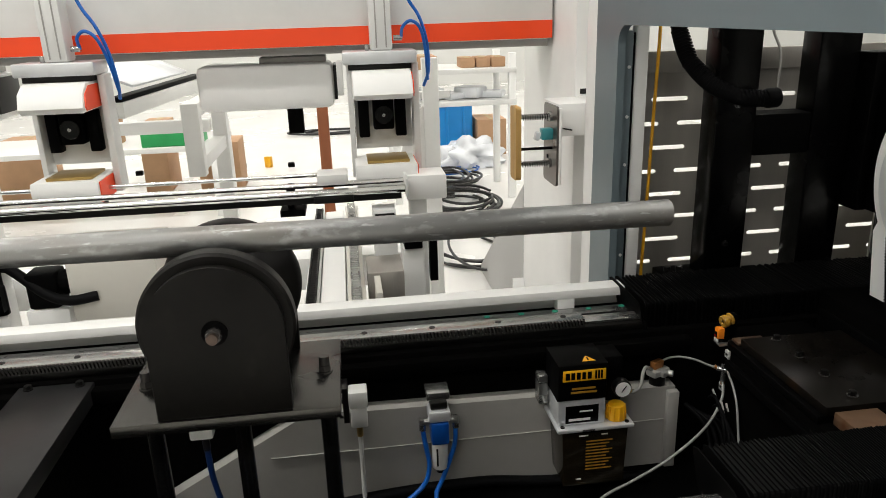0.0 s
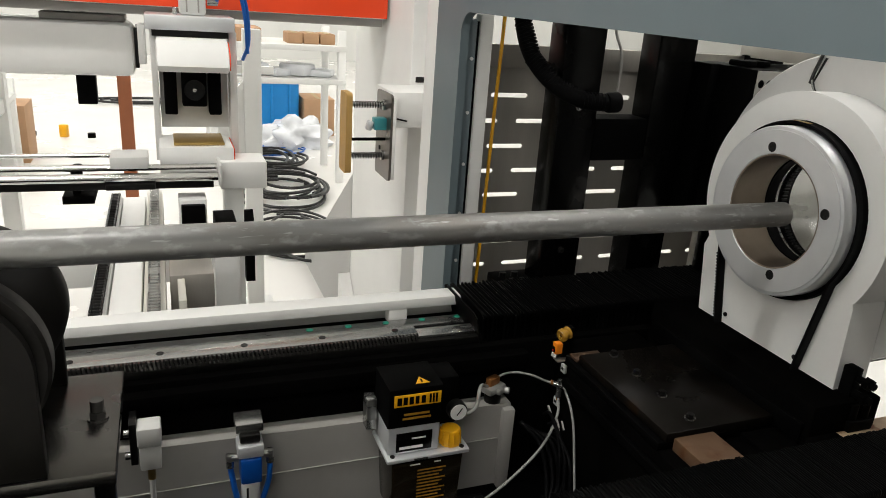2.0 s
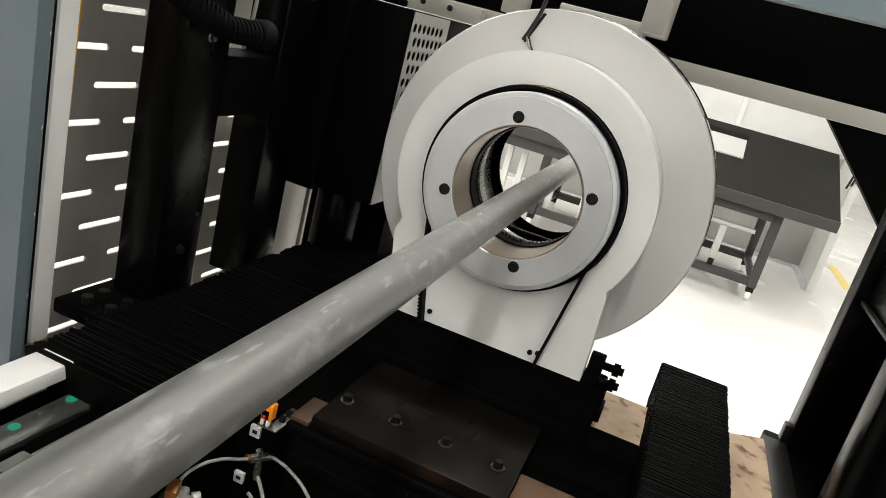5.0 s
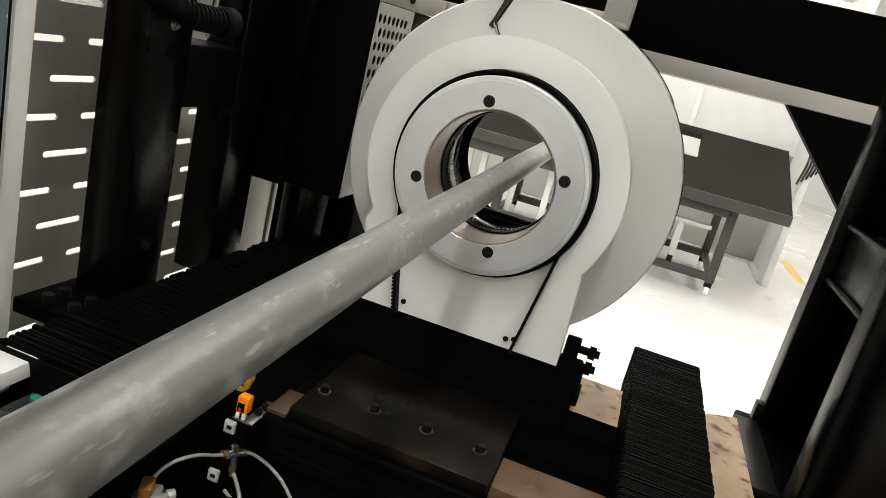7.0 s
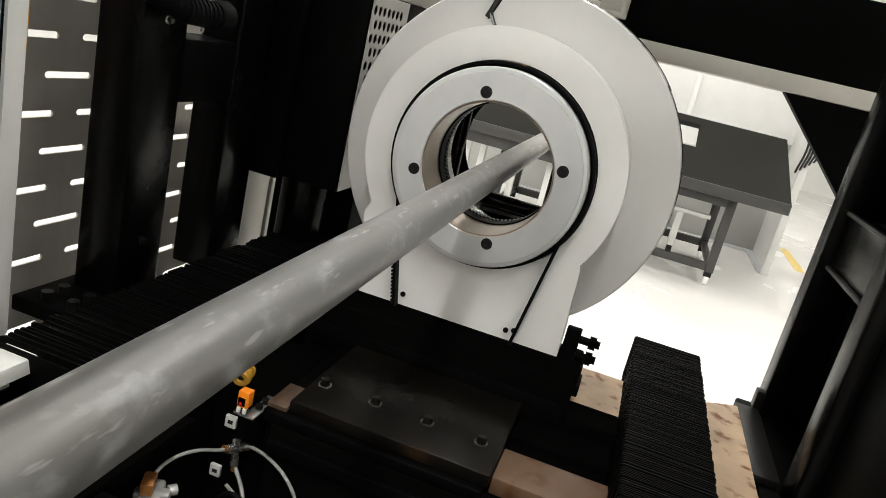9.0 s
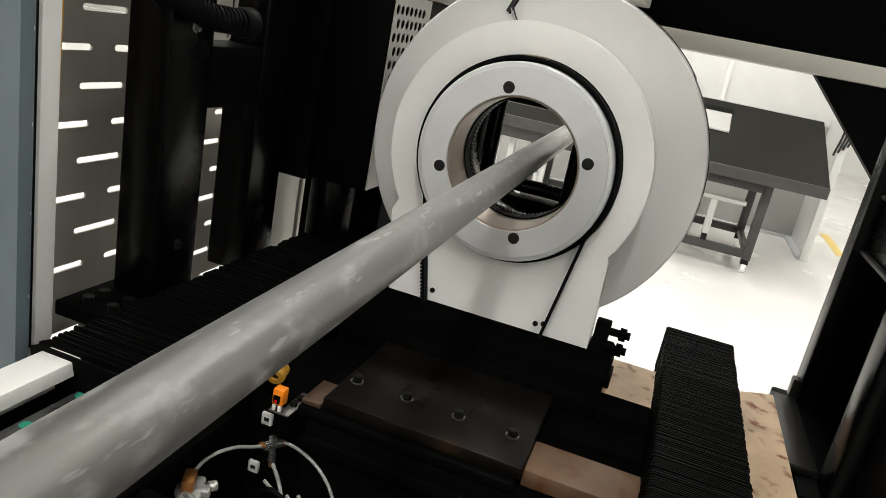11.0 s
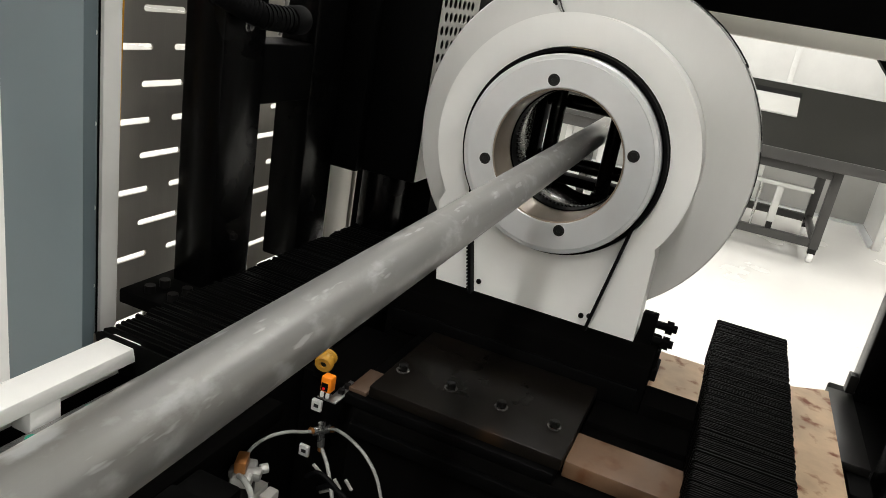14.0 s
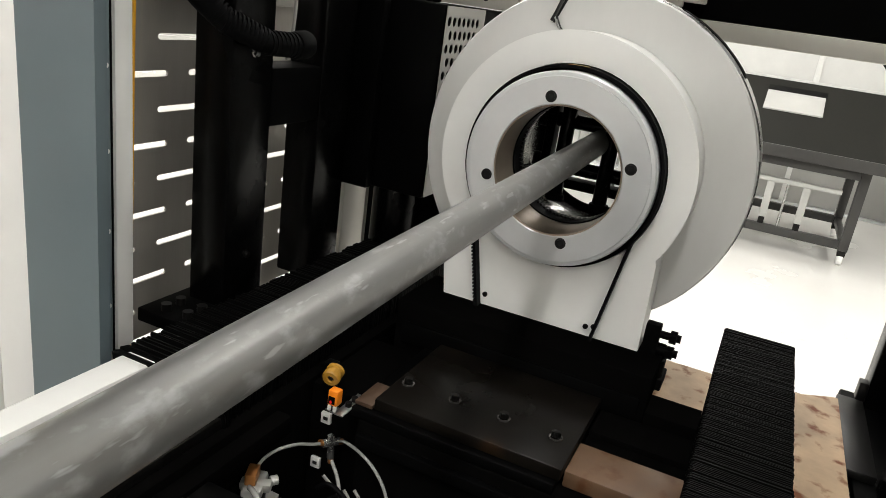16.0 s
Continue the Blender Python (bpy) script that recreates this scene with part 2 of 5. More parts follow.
def hexbolt(name, p, axis, size, parent, mat=None, washer=True):
    """A hexagon bolt head with its washer, at p, pointing along axis."""
    a = Vector(axis).normalized()
    p = Vector(p)
    bm = bmesh.new()
    if washer:
        rod(p, p + a * size * 0.14, size * 0.62, n=20, bm=bm)
    rod(p + a * size * 0.14, p + a * size * 0.60, size * 0.5, n=6, bm=bm)
    rod(p + a * size * 0.60, p + a * size * 0.66, size * 0.38, n=12, bm=bm)
    return part(name, bm, mat or GUNMETAL, parent)


def setting(name, bm, mat, label):
    return tagged(part(name, bm, mat), label, name.split("_")[0], kind="structure")


# ---- the hall ----
setting("floor", box(-9, 14, -6, 14, -0.1, 0, 0), FLOOR, "glossy white epoxy workshop floor")
setting("wall_north", box(-9, 14, 14, 14.2, 0, 4.5, 0), WALL, "plain white wall of the hall")
setting("wall_south", box(-9, 14, -6.2, -6, 0, 4.5, 0), WALL, "plain white wall of the hall")
setting("wall_west", box(-9.2, -9, -6, 14, 0, 4.5, 0), WALL, "plain white wall of the hall")
setting("wall_east", box(14, 14.2, -6, 14, 0, 4.5, 0), WALL, "plain white wall of the hall")
setting("ceiling", box(-9.2, 14.2, -6.2, 14.2, 4.5, 4.6, 0), WALL, "plain white ceiling of the hall")


# Assumed ceiling fitting with its area lamp, added out of view as general fill.
def unseen_light(x, y):
    t = thing("unseen_light", "long white ceiling light with a glowing diffuser, added out of view", "lamp", (x, y, 4.5), "ceiling lights")
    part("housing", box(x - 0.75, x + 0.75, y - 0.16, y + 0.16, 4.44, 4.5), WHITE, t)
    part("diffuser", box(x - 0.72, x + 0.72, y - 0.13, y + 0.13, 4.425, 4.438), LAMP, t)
    lamp = bpy.data.lights.new("fill_lamp", "AREA")
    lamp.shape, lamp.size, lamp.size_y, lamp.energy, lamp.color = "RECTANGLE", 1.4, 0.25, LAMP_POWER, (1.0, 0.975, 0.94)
    ob = new("fill_lamp", lamp)
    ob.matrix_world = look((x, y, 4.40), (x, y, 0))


# Rows of these added lamps are spaced so that some light the chuck face.
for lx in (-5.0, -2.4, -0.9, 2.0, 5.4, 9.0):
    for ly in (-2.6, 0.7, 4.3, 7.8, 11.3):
        unseen_light(lx, ly)

def join(bm, other):
    me = bpy.data.meshes.new("tmp")
    other.to_mesh(me)
    bm.from_mesh(me)
    bpy.data.meshes.remove(me)
    other.free()
    return bm


def holed(outer, inners, axis, a0, a1):
    """A plate of an outline with holes through it, pulled along an axis."""
    bm = bmesh.new()
    put = {"x": lambda u, v, a: (a, u, v), "y": lambda u, v, a: (u, a, v), "z": lambda u, v, a: (u, v, a)}[axis]
    for loop in (outer, *inners):
        vs = [bm.verts.new(put(u, v, a0)) for u, v in loop]
        for p, q in zip(vs, vs[1:] + vs[:1]):
            bm.edges.new((p, q))
    made = bmesh.ops.triangle_fill(bm, edges=bm.edges[:], use_beauty=True)
    faces = [f for f in made["geom"] if isinstance(f, bmesh.types.BMFace)]
    more = bmesh.ops.extrude_face_region(bm, geom=faces)
    shift = Vector(put(0, 0, a1 - a0))
    bmesh.ops.translate(bm, vec=shift, verts=[v for v in more["geom"] if isinstance(v, bmesh.types.BMVert)])
    return bm


def circle(u, v, r, n=24, a0=0.0, a1=360.0):
    full = abs(a1 - a0 - 360) < 1e-6
    return [(u + r * math.cos(radians(a0 + (a1 - a0) * k / (n if full else n - 1))), v + r * math.sin(radians(a0 + (a1 - a0) * k / (n if full else n - 1)))) for k in range(n)]


def slot(u0, u1, v, h, n=5):
    r = h / 2
    return circle(u1 - r, v, r, n, -90, 90) + circle(u0 + r, v, r, n, 90, 270)


def rounded(u0, u1, v0, v1, r, n=6):
    return circle(u1 - r, v0 + r, r, n, -90, 0) + circle(u1 - r, v1 - r, r, n, 0, 90) + circle(u0 + r, v1 - r, r, n, 90, 180) + circle(u0 + r, v0 + r, r, n, 180, 270)


# ---- machine bed ----
bed = thing("machine_bed", "black steel bed of a tube cutting machine with two guide rails", "machine bed", (0, 0.93, 0))
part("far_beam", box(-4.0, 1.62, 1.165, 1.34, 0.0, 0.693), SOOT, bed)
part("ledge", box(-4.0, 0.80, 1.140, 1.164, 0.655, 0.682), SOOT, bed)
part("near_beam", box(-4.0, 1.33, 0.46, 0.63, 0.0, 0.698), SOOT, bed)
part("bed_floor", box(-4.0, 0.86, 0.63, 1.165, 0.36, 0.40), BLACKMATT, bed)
part("inner_panel", prism([(0.765, 0.405), (0.765, 0.585), (0.02, 0.597), (-0.32, 0.405)], "y", 1.128, 1.162), INNER, bed, "light grey folded sheet inside the bed")
part("panel_fold", box(-0.05, 0.762, 1.125, 1.1278, 0.5105, 0.5125, 0.0005), INNER, bed)
part("panel_post", box(0.745, 0.768, 1.112, 1.127, 0.405, 0.580), INNER, bed)
part("inner_panel", prism([(-4.0, 0.405), (-4.0, 0.593), (-0.728, 0.593), (-0.649, 0.559), (-0.585, 0.405)], "y", 1.128, 1.162), INNER, bed, "light grey folded sheet inside the bed")
part("panel_fold", box(-4.0, -0.645, 1.125, 1.1278, 0.5365, 0.5385, 0.0005), INNER, bed)
cross = part("cross_bar", box(-0.490, -0.358, 0.63, 1.18, 0.655, 0.690), material("worn dark bar", (0.014, 0.014, 0.0145), 0.36, vary=0.5, scale=5, spec=0.4, spots=((0.03, 0.03, 0.03), 14.0, 0.33)), bed)
for cx, cy in ((-0.47, 1.155), (-0.38, 1.155)):
    hexbolt("bolt", (cx, cy, 0.690), (0, 0, 1), 0.014, cross)

# far rail: white guard bar, capped guide rail, toothed rack
guard = part("guard_bar", box(-4.0, 0.718, 1.293, 1.337, 0.724, 0.744), WHITE, bed, "white painted guard bar")
part("guard_back", box(-4.0, 0.718, 1.325, 1.334, 0.6935, 0.7235), LIGHTGREY, bed)
for k in range(-6, 1):
    part("guard_post", box(0.565 + 0.677 * k, 0.603 + 0.677 * k, 1.295, 1.3245, 0.694, 0.7235), WHITE, guard)
far_rail = part("linear_rail", box(-4.0, 0.80, 1.258, 1.292, 0.693, 0.704), STEEL, bed)
near_rail = part("linear_rail", box(-4.0, 1.2, 0.556, 0.600, 0.70, 0.740), STEEL, bed)
part("rail_base", box(-4.0, 0.56, 0.505, 0.553, 0.70, 0.722), STEEL, bed)
rack = part("rack", box(-4.0, 0.59, 1.186, 1.224, 0.693, 0.724), STEEL, bed, "steel rack with helical teeth")
part("rack_base", box(-4.0, 0.72, 1.180, 1.226, 0.6935, 0.7085), GUNMETAL, bed)
part("rail_stub", box(0.592, 0.74, 1.190, 1.222, 0.709, 0.716, 0.001), STEEL, bed)
bm = bmesh.new()
k = 0
while 0.588 - 0.0068 * k > -1.3:
    x = 0.588 - 0.0068 * k
    prism([(x, 0.7095), (x - 0.0040, 0.7095), (x - 0.0070, 0.7235), (x - 0.0035, 0.7235)], "y", 1.1785, 1.1858, bm)
    k += 1
tagged(part("rack_teeth", bm, NUT, rack, smooth=0), kind="stuff")


def rail_cap(x, y, z, parent, mat):
    return part("hole_cap", rod((x, y, z - 0.002), (x, y, z + 0.0006), 0.0065, n=16), mat, parent)


for k in range(-14, 10):
    x = -0.028 + 0.0712 * k
    if x < 0.60:
        rail_cap(x, 0.585, 0.740, near_rail, STEEL if 1 <= k <= 3 else MINT)
    rail_cap(0.0335 + 0.0745 * k, 1.281, 0.704, far_rail, MINT if k >= 5 else STEEL)
for k in range(9):
    part("socket_screw", rod((0.55 - 0.135 * k, 1.206, 0.7235), (0.55 - 0.135 * k, 1.206, 0.7248), 0.006, n=14), GUNMETAL, rack)

part("bed_plate", prism([(1.120, 0.745), (1.258, 0.745), (1.258, 0.640), (1.284, 0.540), (1.285, 0.525), (1.311, 0.477), (1.311, 0.470), (0.90, 0.470), (0.90, 0.545), (1.120, 0.560)], "z", 0.700, 0.716), RUST, bed, "rust-stained machined bed plate")
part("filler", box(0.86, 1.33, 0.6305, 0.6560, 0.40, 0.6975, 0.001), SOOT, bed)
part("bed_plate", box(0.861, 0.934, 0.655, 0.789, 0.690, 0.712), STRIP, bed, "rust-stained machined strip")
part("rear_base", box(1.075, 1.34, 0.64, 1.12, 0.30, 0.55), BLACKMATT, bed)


# ---- bellows ----
def bellows(base, label, x0, x1, y0, y1, z0, z1, pitch=0.0052, deep=0.0032, wide=0.0055):
    """A folded way cover: pleats along x, a bowed roof, and a plate at its front end."""
    t = thing("bellows_cover", label, "bellows", base, "bellows covers")
    bm = bmesh.new()
    rings = []
    x, step = x0, wide
    while x < x1:
        tall = deep * (0.55 + 0.7 * random.random())
        for u, s in ((0.0, 0.0), (0.62, 0.0), (0.70, tall), (0.95, tall)):
            c = 0.0025
            lo, hi, roof = y0 + deep - s, y1 - deep + s, z1 - deep + s
            pts = [(lo, z0), (lo, roof - c), (lo + c, roof), (hi - c, roof), (hi, roof - c), (hi, z0)]
            rings.append([bm.verts.new((x + u * step, a, b)) for a, b in pts])
        x += step * (0.86 + 0.28 * random.random())
        step = max(pitch, step * 0.975)
    for a, b in zip(rings, rings[1:]):
        for j in range(5):
            bm.faces.new((a[j], a[j + 1], b[j + 1], b[j]))
    bm.faces.new(rings[0])
    bm.faces.new(rings[-1])
    tagged(part("pleats", bm, BELLOWS, t, smooth=0), kind="stuff")
    for k in range(2):
        plate = prism([(y0 - 0.006, z0), (y1 + 0.006, z0), (y1 + 0.004, z1 - 0.004), (y1 - 0.01, z1 + 0.003), (y0 + 0.01, z1 + 0.003), (y0 - 0.004, z1 - 0.004)], "x", -0.0012, 0.0012)
        plate.transform(Matrix.Translation((x0 - 0.003 - 0.006 * k, 0, 0)) @ Matrix.Translation((0, 0, z0)) @ pose(0, 0, 0, 0, -4 - 7 * k, 0) @ Matrix.Translation((0, 0, -z0)))
        part("end_flap", plate, BLACKMATT, t)
    return t


bellows((0.9, 0.60, 0.72), "black pleated bellows cover over the near guide rail", 0.585, 1.325, 0.548, 0.657, 0.70, 0.773, pitch=0.0040, deep=0.0024, wide=0.0075)
bellows((0.9, 1.26, 0.72), "black pleated bellows cover over the far guide rail", 0.722, 1.40, 1.182, 1.350, 0.690, 0.749, pitch=0.0046, wide=0.0090, deep=0.0060)

# ---- enclosure ----
enclosure = thing("machine_enclosure", "blue-grey painted steel front frame of the machine", "enclosure", (0.72, 0.9, 0))
outer = [(-0.60, 0.0), (-0.55, 0.0), (-0.55, 1.287)]
outer += [(1.345 + 0.0, 1.287)] + circle(1.345, 1.247, 0.04, 8, 90, 0)[1:] + [(1.385, 0.0), (1.517, 0.0), (1.519, 2.10), (-0.60, 2.10)]
part("front_frame", holed(outer, [rounded(-0.50, 1.18, 1.385, 1.95, 0.03)], "x", 0.710, 0.727), GREY, enclosure)
# Unseen black wall and roof with its post, added to keep lamplight out.
part("shade_wall", box(0.7275, 1.30, 0.305, 0.335, 1.452, 2.0845, 0.002), BLACKMATT, enclosure)
part("shade_roof", box(0.7275, 1.30, -0.60, 1.42, 2.085, 2.10, 0.002), BLACKMATT, enclosure)
part("shade_roof_post", box(1.26, 1.30, -0.59, -0.57, 0.0, 2.0845, 0.002), GREY, enclosure)
part("window_lip", box(0.728, 0.745, -0.48, 1.17, 1.376, 1.3845, 0.001), LIGHTGREY, enclosure)
part("edge_return", box(0.7275, 0.7560, 1.410, 1.44, 0.70, 1.275, 0.006), GREY, enclosure)
part("edge_gasket", box(0.7564, 0.7596, 1.413, 1.44, 0.70, 1.27, 0.001), RUBBER, enclosure)
# White paint stands in for the bright reflection on this metal strip.
strip = part("edge_strip", box(0.760, 0.790, 1.409, 1.440, 0.70, 1.285, 0.006), WHITE, enclosure, "metal edge strip with its bright reflection painted white")
for k in range(6):
    part("screw", rod((0.746, 1.4075, 0.775 + 0.106 * k), (0.746, 1.4105, 0.775 + 0.106 * k), 0.0035, n=10), LIGHTGREY, strip)

# slotted panel behind the columns
panel = thing("slotted_panel", "dull zinc sheet with rows of staggered slots", "panel", (1.3, 1.62, 0))
holes = []
for i in range(10):
    z = 1.101 - 0.0606 * i
    for k in range(-1, 6):
        c = (0.939 if i % 2 == 0 else 1.010) + 0.144 * k
        if 0.80 < c < 1.85:
            holes.append(slot(c - 0.048, c + 0.048, z, 0.0105))
part("sheet", holed([(0.77, 0.45), (1.90, 0.45), (1.90, 1.165), (0.77, 1.165)], holes, "y", 1.620, 1.624), PANEL, panel)
part("top_fold", box(0.77, 1.90, 1.606, 1.6255, 1.166, 1.217, 0.002), PANEL, panel)
for x in (0.79, 1.88):
    part("leg", box(x - 0.02, x + 0.02, 1.626, 1.66, 0, 1.16), LIGHTGREY, panel)

# columns and cross beam
stand = thing("column_frame", "black painted steel column frame bolted to the bed", "frame", (1.1, 1.41, 0.69))
for x0, x1 in ((0.937, 1.032), (1.165, 1.262)):
    part("column", box(x0, x1, 1.380, 1.450, 0.70, 1.42, 0.005), BLACKGLOSS, stand)
part("cross_beam", box(1.0325, 1.1645, 1.382, 1.448, 0.996, 1.088, 0.004), BLACK, stand)
part("cross_beam", box(1.0325, 1.1645, 1.382, 1.448, 1.345, 1.42, 0.004), BLACK, stand)
foot = part("foot_plate", box(0.855, 1.02, 1.3735, 1.475, 0.6935, 0.716, 0.003), BLACK, stand)
for x, y in ((0.875, 1.392), (0.905, 1.392), (0.875, 1.435), (0.905, 1.435)):
    part("socket_screw", rod((x, y, 0.716), (x, y, 0.728), 0.008, n=12), GUNMETAL, foot)
part("side_plate", box(0.90, 1.28, 1.344, 1.372, 0.40, 0.692), BLACK, stand)
hexbolt("bolt", (0.985, 1.380, 0.795), (0, -1, 0), 0.012, stand)
hexbolt("bolt", (0.985, 1.380, 1.112), (0, -1, 0), 0.012, stand, STEEL)

channel = thing("beige_channel", "beige folded sheet channel behind the columns", "channel", (1.55, 1.52, 0))
part("web", box(1.470, 1.568, 1.500, 1.530, 0.0, 0.860, 0.003), OFFWHITE, channel)
part("flange", box(1.572, 1.640, 1.494, 1.530, 0.0, 0.860, 0.003), OFFWHITE, channel)

motor_box = thing("motor_housing", "black motor housing with a perforated light sheet", "housing", (1.45, 1.3, 0.69))
part("body", box(1.289, 1.62, 1.2245, 1.40, 0.868, 1.215, 0.004), BLACK, motor_box)
part("side_web", box(1.2630, 1.2885, 1.330, 1.400, 0.868, 1.215, 0.003), BLACK, motor_box)
dots = []
for i in range(11):
    for j in range(7):
        dots.append(circle(1.302 + 0.0208 * j + (0.010 if i % 2 else 0), 0.955 + 0.0232 * i, 0.0086, 12))
part("perforated_sheet", holed([(1.289, 0.872), (1.46, 0.872), (1.46, 1.213), (1.289, 1.213)], dots, "y", 1.2195, 1.2215), INNER, motor_box, "light grey perforated sheet")
part("lower_cylinder", rod((1.36, 1.315, 0.700), (1.36, 1.315, 0.8675), 0.045, n=32, bevel=0.003), BLACKGLOSS, motor_box)
part("lower_block", box(1.40, 1.62, 1.23, 1.40, 0.69, 0.8675), BLACKMATT, motor_box)
for x in (1.31, 1.345):
    part("cable_gland", obox((x, 1.29, 1.222), (0.03, 0.05, 0.012), (0, 0, 20), 0.004), BLACKMATT, motor_box)

ribbed = thing("corrugated_hose", "thick black corrugated cable hose", "hose", (0.94, 1.40, 1.2))
line = [(0.868, 1.46, 1.50), (0.868, 1.455, 1.36), (0.872, 1.45, 1.27), (0.888, 1.425, 1.205), (0.925, 1.385, 1.155), (0.975, 1.350, 1.130), (1.025, 1.336, 1.128)]
part("sleeve", hose(line, 0.0165, 14, 10), RUBBER, ribbed)
P = [Vector(p) for p in line]
bm = bmesh.new()
for a, b in zip(P, P[1:]):
    m = max(2, int((b - a).length / 0.0065))
    for k in range(m):
        c = a.lerp(b, k / m)
        d = (b - a).normalized() * 0.0016
        rod(c - d, c + d, 0.0185, n=14, bm=bm)
tagged(part("ribs", bm, RUBBER, ribbed), kind="stuff")
part("end_cap", rod((1.02, 1.337, 1.128), (1.052, 1.335, 1.130), 0.021, n=20, bevel=0.006), RUBBER, ribbed)

yellow_cable = thing("yellow_cable", "thin amber cable hanging down by the frame", "cable", (0.82, 1.45, 0.8))
part("wire", hose([(0.830, 1.45, 1.50), (0.829, 1.45, 1.27), (0.826, 1.452, 1.10), (0.820, 1.45, 0.86), (0.815, 1.45, 0.66), (0.812, 1.45, 0.42)], 0.0038), YELLOW, yellow_cable)
white_cable = thing("pale_cable", "thin pale cable tied to the column", "cable", (1.05, 1.37, 1.2))
part("wire", hose([(1.035, 1.37, 1.40), (1.042, 1.372, 1.28), (1.068, 1.374, 1.22), (1.072, 1.378, 1.15), (1.063, 1.380, 1.10)], 0.0028), INNER, white_cable)

# back frame of the machine
back = thing("back_frame", "black and beige steel frame behind the chuck", "frame", (1.63, 0.9, 0))
part("flange", box(1.595, 1.68, -0.55, 1.62, 1.219, 1.2525, 0.003), OFFWHITE, back, "beige steel flange")
part("beam", box(1.600, 1.68, -0.55, 1.62, 1.2535, 1.40, 0.003), BLACK, back)
part("gusset", prism([(0.525, 1.2185), (0.30, 1.2185), (0.30, 0.98)], "x", 1.605, 1.64), BLACK, back)
part("rear_post", box(1.600, 1.68, -0.55, -0.47, 0.0, 1.2185, 0.003), BLACK, back)
part("rear_post", box(1.600, 1.68, 1.55, 1.62, 0.0, 1.2185, 0.003), BLACK, back)
part("near_post", box(1.346, 1.394, 0.352, 0.430, 0.66, 1.45, 0.004), BLACKGLOSS, back)
part("near_post", box(1.045, 1.100, 0.352, 0.430, 0.45, 1.45, 0.006), BLACKGLOSS, back)
part("recess_panel", box(1.101, 1.345, 0.340, 0.362, 0.45, 1.45, 0.002), BLACKMATT, back)
part("cross_plate", box(1.102, 1.344, 0.363, 0.412, 0.974, 1.062, 0.003), BLACKGLOSS, back)
for z in (0.974, 1.062):
    part("plate_edge", box(1.12, 1.335, 0.4125, 0.420, z - 0.003, z + 0.003, 0.001), GUNMETAL, back)
part("side_panel", box(0.86, 1.044, 0.30, 0.405, 0.0, 1.45, 0.004), BLACK, back)
part("sill", box(1.046, 1.40, 0.36, 0.4585, 0.0, 0.699, 0.004), BLACK, back)
part("sill_edge", box(1.10, 1.342, 0.4305, 0.469, 0.6995, 0.712, 0.002), GUNMETAL, back)
part("foot_bracket", box(1.325, 1.3455, 0.432, 0.446, 0.7165, 0.748), GUNMETAL, back)
part("bracket", box(1.45, 1.5995, 0.840, 0.880, 1.278, 1.40, 0.003), OFFWHITE, back, "beige bracket")
part("bracket_bar", box(1.52, 1.5995, 0.8805, 1.04, 1.268, 1.296, 0.003), OFFWHITE, back, "beige bar")
part("bracket", box(1.54, 1.595, 1.112, 1.156, 1.255, 1.40, 0.003), OFFWHITE, back, "beige bracket")
part("hole_bar", box(1.575, 1.594, 1.20, 1.56, 1.216, 1.250, 0.002), OFFWHITE, back, "beige bar with holes")
part("upright", box(1.575, 1.594, 1.45, 1.48, 1.252, 1.40, 0.002), OFFWHITE, back)
for y in (1.27, 1.33):
    part("bolt_hole", rod((1.573, y, 1.236), (1.5755, y, 1.236), 0.006, n=12), HOLESHADE, back)

# ---- chuck carriage ----
carriage = thing("chuck_carriage", "black steel carriage under the chuck with a bolted plate", "carriage", (0.95, 0.93, 0.40))
top = part("top_plate", box(0.848, 1.052, 0.790, 1.047, 0.703, 0.720, 0.0025), OILED, carriage, "dark oiled steel plate")
for y in (1.030, 0.959, 0.888, 0.817):
    head = hexbolt("bolt", (0.910, y, 0.7212), (0, 0, 1), 0.0128, top, GUNMETAL, washer=False)
    part("washer", lathe([(0.0062, 0), (0.0092, 0), (0.0092, 0.0015), (0.0062, 0.0015)], (0.910, y, 0.7202), (0, 0, 1), 24), NUT, head, "bright steel washer")
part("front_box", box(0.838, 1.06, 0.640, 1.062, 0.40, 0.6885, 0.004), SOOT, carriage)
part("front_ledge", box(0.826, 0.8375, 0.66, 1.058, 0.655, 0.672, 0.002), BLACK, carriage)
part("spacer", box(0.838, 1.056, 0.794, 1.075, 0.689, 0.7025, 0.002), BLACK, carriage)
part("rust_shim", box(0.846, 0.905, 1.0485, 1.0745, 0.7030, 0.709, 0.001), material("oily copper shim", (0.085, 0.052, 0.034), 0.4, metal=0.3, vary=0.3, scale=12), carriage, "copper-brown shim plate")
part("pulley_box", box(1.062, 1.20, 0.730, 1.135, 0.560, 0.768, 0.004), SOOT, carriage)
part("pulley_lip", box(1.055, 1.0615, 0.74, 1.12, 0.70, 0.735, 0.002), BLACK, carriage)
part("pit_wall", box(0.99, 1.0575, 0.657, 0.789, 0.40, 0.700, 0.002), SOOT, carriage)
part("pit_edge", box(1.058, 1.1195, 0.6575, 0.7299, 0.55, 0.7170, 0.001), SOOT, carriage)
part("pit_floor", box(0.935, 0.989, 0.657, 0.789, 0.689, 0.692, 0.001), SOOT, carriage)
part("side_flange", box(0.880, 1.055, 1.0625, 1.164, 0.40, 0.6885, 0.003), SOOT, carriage)
